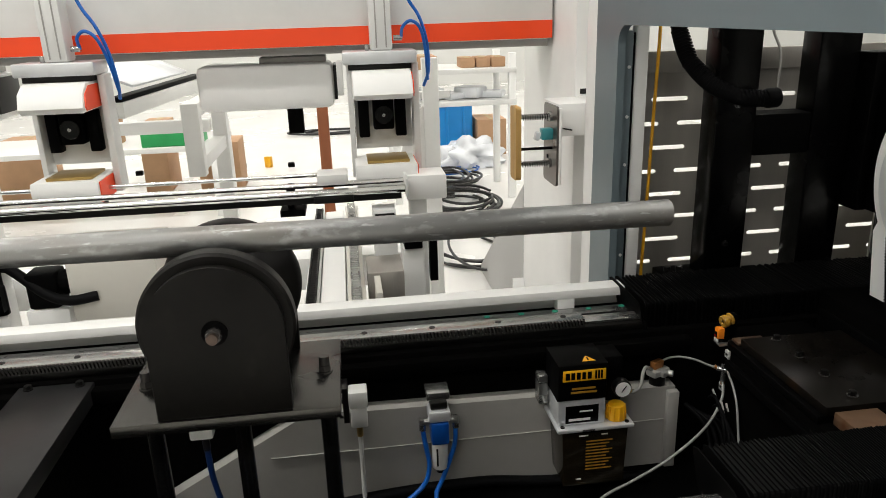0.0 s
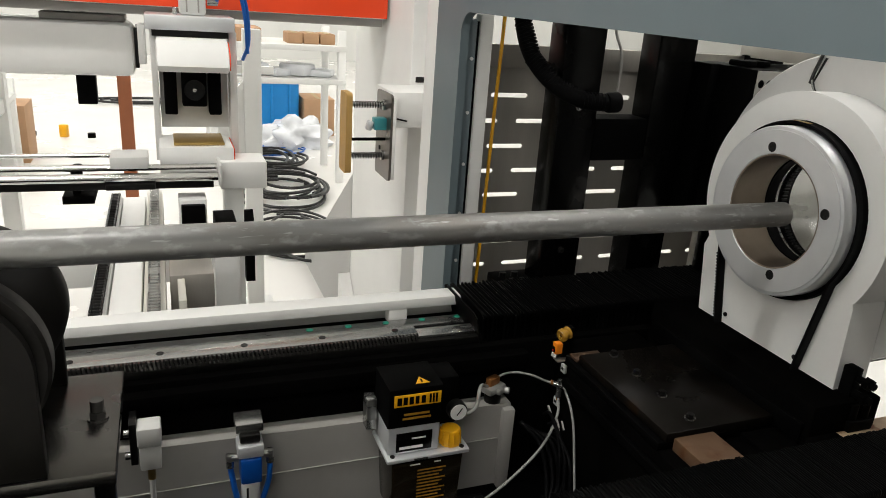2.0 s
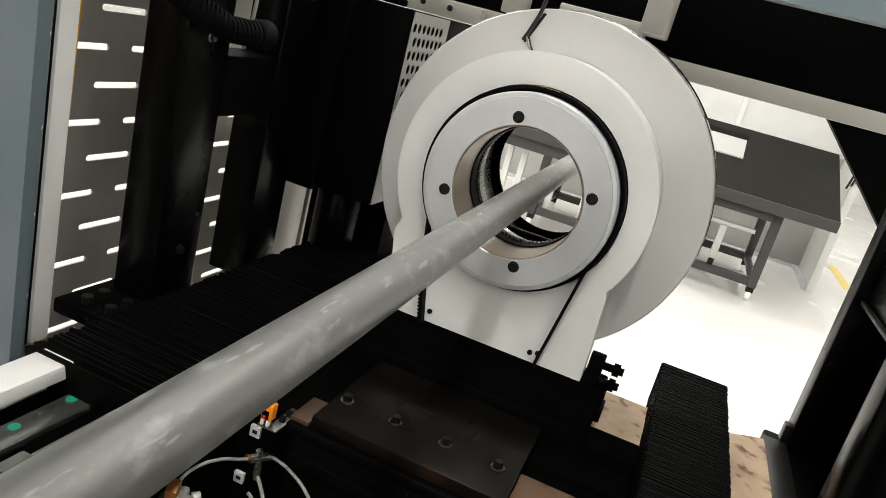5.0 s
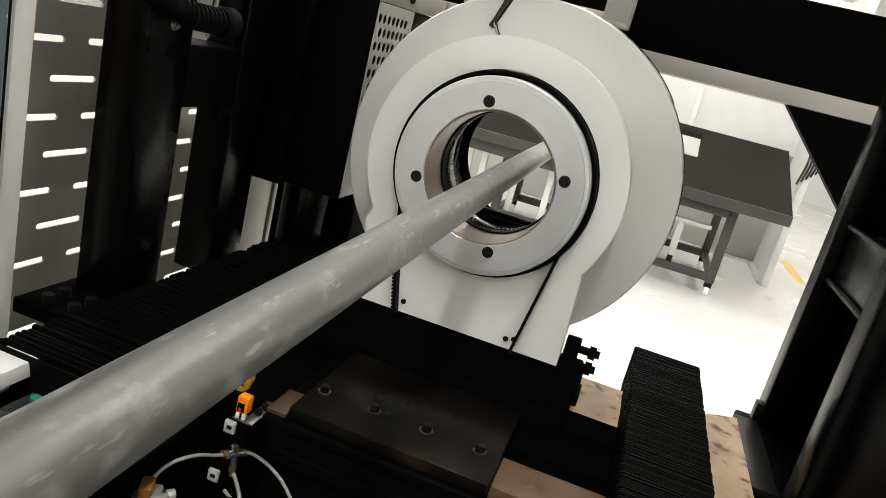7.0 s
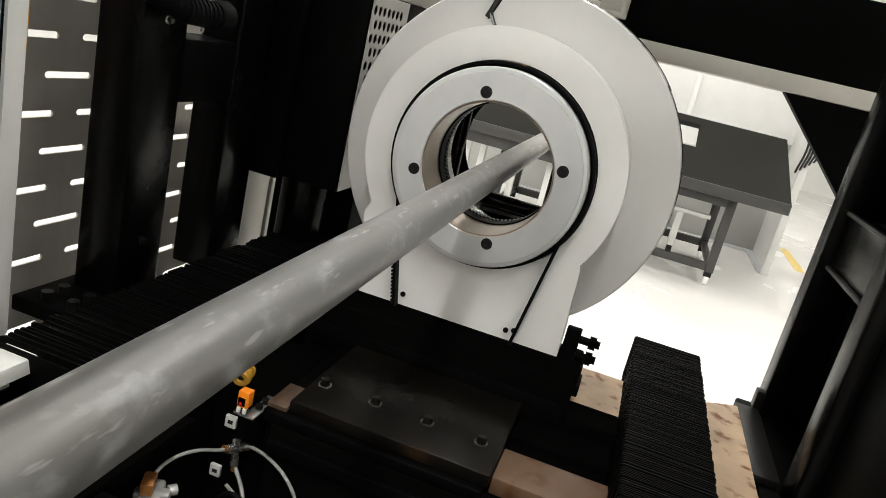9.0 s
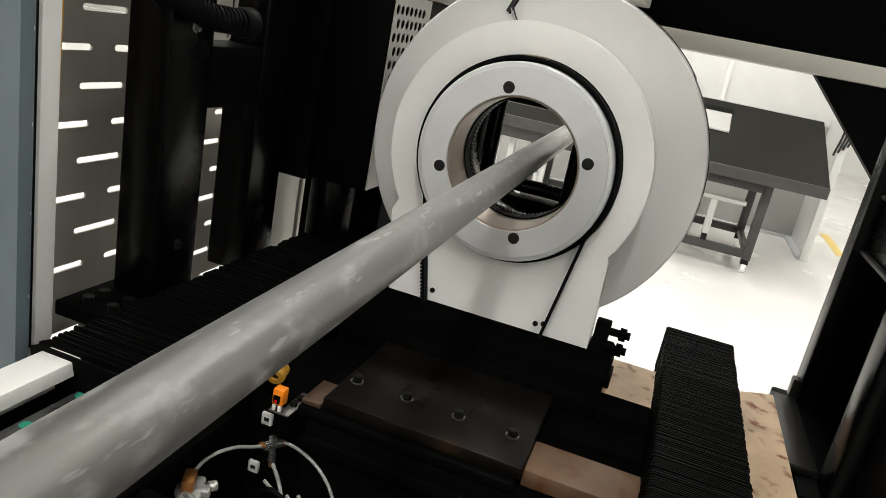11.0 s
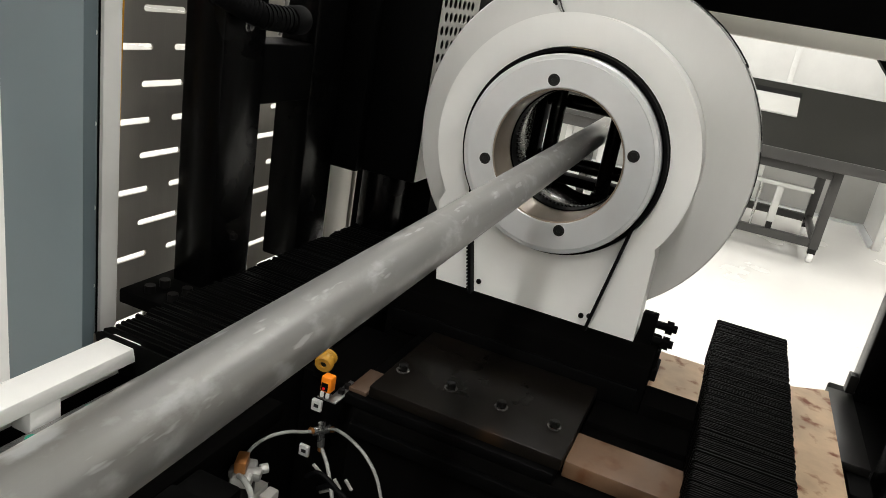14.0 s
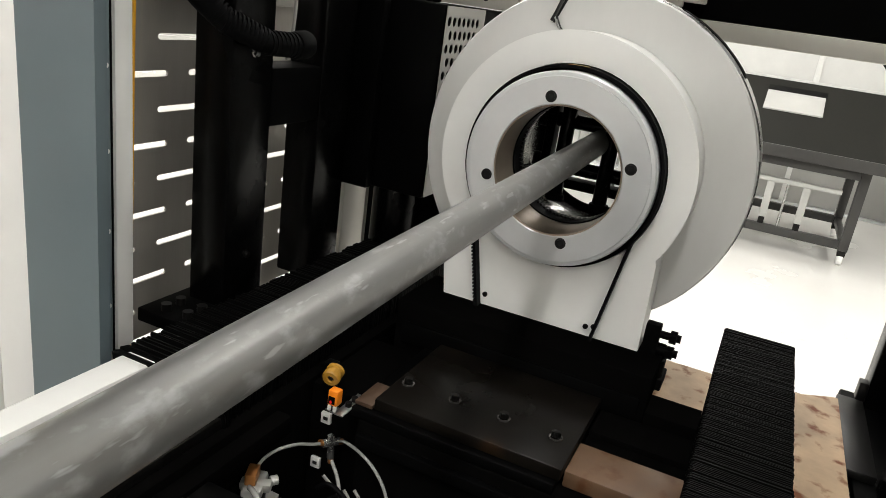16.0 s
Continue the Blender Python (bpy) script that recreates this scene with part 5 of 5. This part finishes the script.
def drive_motor(x):
    t = thing("drive_motor", "small black geared motor with thick cables", "motor", (x, 1.82, 0.52), "drive motors")
    part("gearbox", box(x - 0.05, x + 0.03, 1.80, 1.88, 0.60, 0.70, 0.010), BLACK, t)
    part("motor", rod((x + 0.03, 1.84, 0.66), (x + 0.14, 1.84, 0.685), 0.034, n=24, bevel=0.006), BLACKMATT, t)
    part("foot", box(x - 0.06, x + 0.05, 1.80, 1.88, 0.52, 0.5995, 0.004), WHITE, t)
    part("head", obox((x - 0.15, 1.86, 0.735), (0.14, 0.07, 0.05), (0, 12, 0), 0.008), BLACK, t)
    part("cable", hose([(x - 0.12, 1.83, 0.735), (x - 0.07, 1.82, 0.70), (x + 0.0, 1.80, 0.645), (x + 0.06, 1.79, 0.625), (x + 0.13, 1.80, 0.63)], 0.014), RUBBER, t)
    part("cable", hose([(x + 0.02, 1.86, 0.76), (x + 0.06, 1.85, 0.735), (x + 0.11, 1.84, 0.71), (x + 0.14, 1.83, 0.66)], 0.011), RUBBER, t)
    part("sensor", rod((x - 0.13, 1.83, 0.585), (x - 0.13, 1.83, 0.665), 0.018, n=16, bevel=0.003), BLACK, t)
    return t


drive_motor(-0.68)
cable_out = thing("black_cable", "black cable bending out behind the guard bar", "cable", (-0.3, 1.6, 0.52))
part("wire", hose([(-0.42, 1.50, 0.56), (-0.36, 1.52, 0.62), (-0.28, 1.55, 0.645), (-0.18, 1.56, 0.635), (-0.10, 1.565, 0.60), (-0.06, 1.57, 0.521)], 0.009), RUBBER, cable_out)

# uprights behind the loader
for x in (0.49, ):
    post = thing("white_upright", "white square steel upright with side brackets", "post", (x + 0.02, 3.0, 0))
    part("post", box(x - 0.022, x + 0.045, 2.98, 3.040, 0, 1.142, 0.003), WHITE, post)
    part("foot", box(x - 0.04, x + 0.085, 2.94, 3.065, 0, 0.012, 0.002), WHITE, post)
    part("bracket", prism([(x - 0.0225, 0.95), (x - 0.10, 0.86), (x - 0.13, 0.72), (x - 0.13, 0.60), (x - 0.0225, 0.60)], "y", 2.99, 3.01), WHITE, post)
    part("cross_arm", box(x - 0.10, x + 0.10, 3.0405, 3.06, 0.97, 1.00, 0.002), WHITE, post)
for x in (0.02, ):
    post = thing("copper_upright", "brown primed square steel upright", "post", (x + 0.02, 3.0, 0))
    part("post", box(x, x + 0.046, 2.98, 3.026, 0, 1.16, 0.003), material("brown primer", (0.42, 0.14, 0.06), 0.5, vary=0.1), post)
    part("foot", box(x - 0.03, x + 0.076, 2.95, 3.056, 0, 0.01, 0.002), LIGHTGREY, post)


def rack_frame(x):
    """A cantilever arm of the storage rack, a ring of square tube on a leg."""
    t = thing("rack_arm", "white square-tube storage rack arm", "rack", (x, 3.2, 0), "rack arms")
    part("front_post", box(x - 0.035, x + 0.035, 2.96, 3.02, 0.70, 1.00, 0.004), LIGHTGREY, t)
    part("back_post", box(x - 0.03, x + 0.04, 3.60, 3.67, 0.0, 1.02, 0.004), LIGHTGREY, t)
    part("low_arm", box(x - 0.03, x + 0.03, 3.021, 3.599, 0.715, 0.775, 0.004), LIGHTGREY, t)
    part("top_arm", box(x - 0.03, x + 0.03, 3.021, 3.599, 0.94, 1.00, 0.004), LIGHTGREY, t)
    part("cross_rail", box(x - 0.48, x - 0.036, 3.56, 3.62, 0.80, 0.86, 0.004), WHITE, t)
    part("long_bar", obox((x - 0.19, 3.40, 1.00), (0.06, 1.15, 0.06), (0, 0, -5), 0.004), LIGHTGREY, t)
    part("dark_strip", obox((x - 0.19, 3.40, 1.041), (0.05, 1.15, 0.02), (0, 0, -5), 0.004), BLACK, t)
    part("shield", obox((x - 0.32, 3.60, 1.10), (0.20, 0.80, 0.012), (0, 24, -5), 0.004), FILM, t, "sheet of clear plastic film")
    return t


unit = rack_frame(-0.488)
for k in (1, 2):
    copy_thing(unit, Matrix.Translation((-0.488 - 1.16 * k, 3.2, 0)))

# ---- far side of the hall ----
def shelf(x0, x1, y0, y1, levels, label):
    t = thing("storage_shelf", label, "shelf", ((x0 + x1) / 2, (y0 + y1) / 2, 0))
    for x in (x0 + 0.03, x1 - 0.03):
        for y in (y0 + 0.03, y1 - 0.03):
            part("post", box(x - 0.025, x + 0.025, y - 0.025, y + 0.025, 0, max(levels) + 0.10, 0.003), WHITE, t)
    for z in levels:
        part("board", box(x0, x1, y0, y1, z - 0.035, z, 0.003), LIGHTGREY, t)
    return t


def carton(x0, x1, y0, y1, z0, h, label="plain brown cardboard box"):
    t = thing("cardboard_box", label, "box", ((x0 + x1) / 2, (y0 + y1) / 2, z0), "cardboard boxes")
    part("body", box(x0, x1, y0, y1, z0, z0 + h, 0.006), CARD, t)
    part("tape", box((x0 + x1) / 2 - 0.02, (x0 + x1) / 2 + 0.02, y0 - 0.001, y1 + 0.001, z0 + h, z0 + h + 0.001, 0), BRASS, t)
    return t


shelf(0.45, 1.35, 5.0, 5.6, (0.72, 0.94), "pale grey storage shelf with white goods and boxes")
carton(0.62, 0.80, 5.1, 5.4, 0.94, 0.09)
for k in range(3):
    carton(0.97 + 0.11 * k, 1.07 + 0.11 * k, 5.1, 5.3, 0.94, 0.07)
goods = thing("wrapped_goods", "white wrapped parts lying on the shelf", "parts", (0.9, 5.2, 0.72))
for k in range(5):
    part("wrapped_part", obox((0.60 + 0.15 * k, 5.2, 0.745 + 0.02 * (k % 2)), (0.16, 0.20, 0.05 + 0.03 * (k % 2)), (0, 0, 17 * k), 0.015), FILM, goods)
bin_t = thing("blue_bin", "bright blue plastic storage bin on the floor", "bin", (1.1, 6.95, 0))
part("shell", holed(rounded(0.84, 1.34, 6.78, 7.15, 0.03), [rounded(0.86, 1.32, 6.80, 7.13, 0.025)], "z", 0.012, 0.48), BLUE, bin_t)
part("floor_plate", box(0.845, 1.335, 6.785, 7.145, 0.0, 0.0115, 0.004), BLUE, bin_t)
part("rim", holed(rounded(0.815, 1.365, 6.755, 7.175, 0.04), [rounded(0.862, 1.318, 6.802, 7.128, 0.025)], "z", 0.48, 0.505), BLUE, bin_t)
for x in (0.93, 1.09, 1.25):
    part("rib", box(x - 0.012, x + 0.012, 6.765, 6.7795, 0.05, 0.47, 0.004), BLUE, bin_t)
carton(1.37, 1.65, 6.7, 7.1, 0.0, 0.34)
film = thing("plastic_film", "crumpled heap of clear plastic film on the floor", "film", (1.15, 6.2, 0))
bm = bmesh.new()
bmesh.ops.create_icosphere(bm, subdivisions=4, radius=1)
for v in bm.verts:
    n = noise.noise(v.co * 2.2) * 0.5 + noise.noise(v.co * 6) * 0.18
    v.co = Vector((1.24 + 0.27 * v.co.x * (1 + n), 6.35 + 0.25 * v.co.y * (1 + n), max(0.0, 0.06 + 0.17 * v.co.z * (1 + 0.8 * n))))
part("film_sheet", bm, FILM, film, smooth=75)


def cable_coil(name_label, cx, cy, rx, ry, turns, r, mat, seed):
    rnd = random.Random(seed)
    t = thing("cable_coil", name_label, "cable", (cx, cy, 0), "cables on the floor")
    for k in range(turns):
        a0 = rnd.uniform(0, 6.28)
        kx, ky = rx * rnd.uniform(0.6, 1.0), ry * rnd.uniform(0.6, 1.0)
        ox, oy = rnd.uniform(-0.12, 0.12) * rx * 2, rnd.uniform(-0.12, 0.12) * ry * 2
        pts = []
        for i in range(11):
            a = a0 + 5.6 * i / 10
            pts.append((cx + ox + kx * math.cos(a), cy + oy + ky * math.sin(a), r + (0.012 * k if turns > 4 else 0.004 * k) + 0.006 * rnd.random()))
        part("loop", hose(pts, r, 7, 5), mat, t)
    return t


cable_coil("tangled heap of black cables on the floor", 0.92, 4.75, 0.28, 0.40, 9, 0.010, CABLE, 1)
cable_coil("tangled heap of black cables on the floor", 0.90, 5.55, 0.26, 0.30, 7, 0.010, CABLE, 2)
cable_coil("loose loops of black cable on the white floor", 0.76, 3.80, 0.24, 0.42, 5, 0.008, CABLE, 3)
cable_coil("thin blue air hose lying on the floor", 1.0, 6.05, 0.32, 0.16, 3, 0.006, BLUEHOSE, 4)

shelf(-2.6, -0.75, 5.0, 5.7, (0.50,), "long pale grey workbench shelf")
tray = thing("green_tray", "green plastic parts tray on the shelf", "tray", (-1.06, 5.2, 0.5))
part("tray", holed(rounded(-1.26, -0.86, 5.05, 5.35, 0.02), [rounded(-1.245, -0.875, 5.065, 5.335, 0.015)], "z", 0.507, 0.60), GREEN, tray)
part("tray_floor", box(-1.255, -0.865, 5.055, 5.345, 0.50, 0.5068, 0.002), GREEN, tray)
carton(-1.04, -0.72, 5.75, 6.1, 0.0, 0.40)
carton(-1.75, -1.45, 5.1, 5.4, 0.50, 0.20)
carton(-1.50, -1.30, 5.9, 6.3, 0.0, 0.55)
carton(-2.6, -2.25, 5.9, 6.3, 0.0, 0.45)
clutter = thing("small_parts", "small dark metal parts lying about on the floor", "parts", (-1.2, 6.4, 0))
for k in range(7):
    part("piece", obox((-1.7 + 0.22 * k, 6.5 + 0.1 * (k % 3), 0.05), (0.06, 0.05, 0.10 if k % 2 else 0.04), (0, 0, 31 * k), 0.006), (BLACK, GUNMETAL, YELLOW)[k % 3], clutter)
cable_coil("loose black cable on the floor", -0.1, 8.6, 0.5, 0.2, 3, 0.012, CABLE, 5)
stand2 = thing("tool_stand", "small grey stand on the far floor", "stand", (0.3, 9.2, 0))
part("base", box(0.2, 0.4, 9.1, 9.3, 0, 0.05), LIGHTGREY, stand2)
part("pole", box(0.27, 0.33, 9.17, 9.23, 0.05, 0.35), GUNMETAL, stand2)

# ---- table and partition beyond the chuck ----
table = thing("tilted_table", "dark steel trolley table with a sloping top on castors", "table", (5.4, 0.4, 0))
TABLEFRAME = material("dark grey steel frame", (0.040, 0.039, 0.037), 0.42, vary=0.2)
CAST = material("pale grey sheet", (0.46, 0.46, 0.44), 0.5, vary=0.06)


def slope(x):
    """The height of the table's sloping top at x."""
    return 0.668 + 0.363 * (x - 4.97)


part("tabletop", prism([(4.972, slope(4.972) - 0.03), (4.972, slope(4.972)), (5.92, slope(5.92)), (5.92, slope(5.92) - 0.03)], "y", -0.215, 2.10, bevel=0.003), TABLETOP, table, "dark worn steel table top")
part("front_lip", box(4.950, 4.9715, -0.215, 2.10, 0.600, 0.670, 0.003), TABLEFRAME, table)
part("white_tray", prism([(5.42, slope(5.42) + 0.001), (5.42, slope(5.42) + 0.010), (5.70, slope(5.70) + 0.010), (5.70, slope(5.70) + 0.001)], "y", 0.410, 0.775, bevel=0.002), CAST, table, "pale grey tray")
part("tray_slot", prism([(5.705, slope(5.705) + 0.0008), (5.705, slope(5.705) + 0.004), (5.80, slope(5.80) + 0.004), (5.80, slope(5.80) + 0.0008)], "y", 0.400, 0.775), BLACK, table)
for y in (0.102, 1.62):
    for x, h in ((5.09, 0.66), (5.88, 0.93)):
        part("leg", box(x - 0.028, x + 0.028, y - 0.028, y + 0.028, 0.092, h, 0.003), TABLEFRAME, table)
        castor = part("castor", rod((x, y - 0.016, 0.034), (x, y + 0.016, 0.034), 0.034, n=18, bevel=0.004), WHITE, table)
        part("castor_fork", box(x - 0.022, x + 0.022, y - 0.024, y + 0.024, 0.056, 0.0915, 0.003), GUNMETAL, castor)
for x in (5.09, 5.88):
    part("lower_rail", box(x - 0.024, x + 0.024, 0.131, 1.591, 0.098, 0.150, 0.003), TABLEFRAME, table)
part("upper_rail", box(5.064, 5.116, 0.131, 1.591, 0.535, 0.592, 0.003), TABLEFRAME, table)
part("upper_rail", box(5.855, 5.905, 0.131, 1.591, 0.880, 0.930, 0.003), TABLEFRAME, table)
part("rail_gap_strip", box(5.058, 5.0625, 0.24, 0.55, 0.600, 0.608, 0.001), LIGHTGREY, table)
for y in (0.102, 1.62):
    part("side_rail", box(5.119, 5.851, y - 0.02, y + 0.02, 0.105, 0.145, 0.003), TABLEFRAME, table)
for y in (0.39, 0.60):
    part("white_post", box(5.070, 5.116, y - 0.022, y + 0.022, 0.196, 0.428, 0.004), CAST, table, "white upright under the table")
    part("post_stub", box(5.072, 5.112, y - 0.018, y + 0.018, 0.1505, 0.1955, 0.003), GUNMETAL, table)
part("white_bar", box(5.065, 5.118, 0.20, 0.70, 0.4285, 0.456, 0.003), CAST, table)
for y in (1.30, 1.545, 1.79, 1.90):
    part("white_post", box(5.125, 5.165, y - 0.022, y + 0.022, 0.151, 0.510, 0.004), LIGHTGREY, table, "white upright under the table")
part("white_bar", box(5.120, 5.170, 1.25, 1.95, 0.5105, 0.534, 0.003), LIGHTGREY, table)
part("tie_rod", rod((5.09, 0.50, 0.151), (5.09, 0.50, 0.428), 0.008, n=10), STEEL, table)
part("drawer", box(5.00, 5.02, 1.12, 1.95, 0.52, 0.64, 0.003), TABLEFRAME, table)
part("drawer_handle", rod((4.992, 1.570, 0.603), (4.992, 1.68, 0.603), 0.008, n=10), STEEL, table)

part_wall = thing("partition_wall", "white sheet partition with a light metal frame", "partition", (6.7, 1.4, 0))
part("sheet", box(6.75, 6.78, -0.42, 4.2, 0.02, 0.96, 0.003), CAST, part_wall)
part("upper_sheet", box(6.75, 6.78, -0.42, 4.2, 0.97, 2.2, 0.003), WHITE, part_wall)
part("side_sheet", box(5.985, 6.748, -0.42, -0.395, 0.02, 2.2, 0.003), LIGHTGREY, part_wall)
part("end_post", box(5.94, 5.984, -0.42, -0.365, 0.0, 2.2, 0.003), LIGHTGREY, part_wall)
for y in (0.47, 1.9, 3.2):
    part("stud", box(6.725, 6.748, y - 0.02, y + 0.02, 0.019, 2.2, 0.003), WHITE, part_wall)
part("base_rail", box(6.70, 6.79, -0.394, 4.2, 0.0, 0.018, 0.002), ALU, part_wall)
part("side_rail", box(5.985, 6.699, -0.394, -0.34, 0.0, 0.018, 0.002), ALU, part_wall)
part("mid_rail", box(6.71, 6.724, -0.394, 4.2, 0.955, 1.00, 0.002), LIGHTGREY, part_wall)
hang = thing("hanging_cables", "bundle of short black cables hanging on the partition end", "cable", (5.92, -0.38, 0.9))
for k in range(5):
    part("wire", hose([(5.925, -0.350 - 0.02 * k, 1.11), (5.91, -0.360 - 0.022 * k, 0.97), (5.92, -0.340 - 0.024 * k, 0.80 + 0.025 * k)], 0.008, 7), CABLE, hang)
mark = thing("floor_marking", "yellow floor marking tape", "marking", (6.9, -0.75, 0))
part("tape", box(6.5, 7.4, -0.80, -0.72, 0.0, 0.002, 0), material("worn yellow tape", (0.80, 0.60, 0.20), 0.5, vary=0.12), mark)


def motions():
    rows = []
    for t, x in ((0.0, 0.614), (0.5, 0.712), (1.0, 0.858), (1.5, 0.999), (2.0, 1.118), (2.5, 1.248), (3.0, 1.367), (3.5, 1.491), (4.0, 1.614), (4.5, 1.737), (5.0, 1.85), (5.5, 1.94), (6.0, 2.00), (6.5, 2.02), (7.0, 2.02), (7.5, 2.02), (8.0, 2.02), (10.5, 2.02), (12.5, 2.016), (14.5, 2.012), (15.0, 2.010), (15.5, 2.010), (16.0, 2.010)):
        rows.append((t, tube_pose(x, t)))
    walk(steel_tube, rows)
    closing = ((0.0, 0.155), (2.0, 0.155), (4.0, 0.135), (6.8, 0.108), (8.2, 0.097), (10.3, 0.080), (11.0, 0.0745), (12.5, 0.0635), (14.0, 0.052), (14.5, 0.0485), (15.2, 0.043), (16.0, 0.040))
    for ob, sy, sz in ((roller_l, 1, 0), (roller_r, -1, 0), (roller_t, 0, 1), (roller_b, 0, -1)):
        x = 1.335 if sy else 1.365
        walk(ob, [(t, pose(x, CLAMP[0] + sy * h, CLAMP[1] + sz * h)) for t, h in closing])


motions()
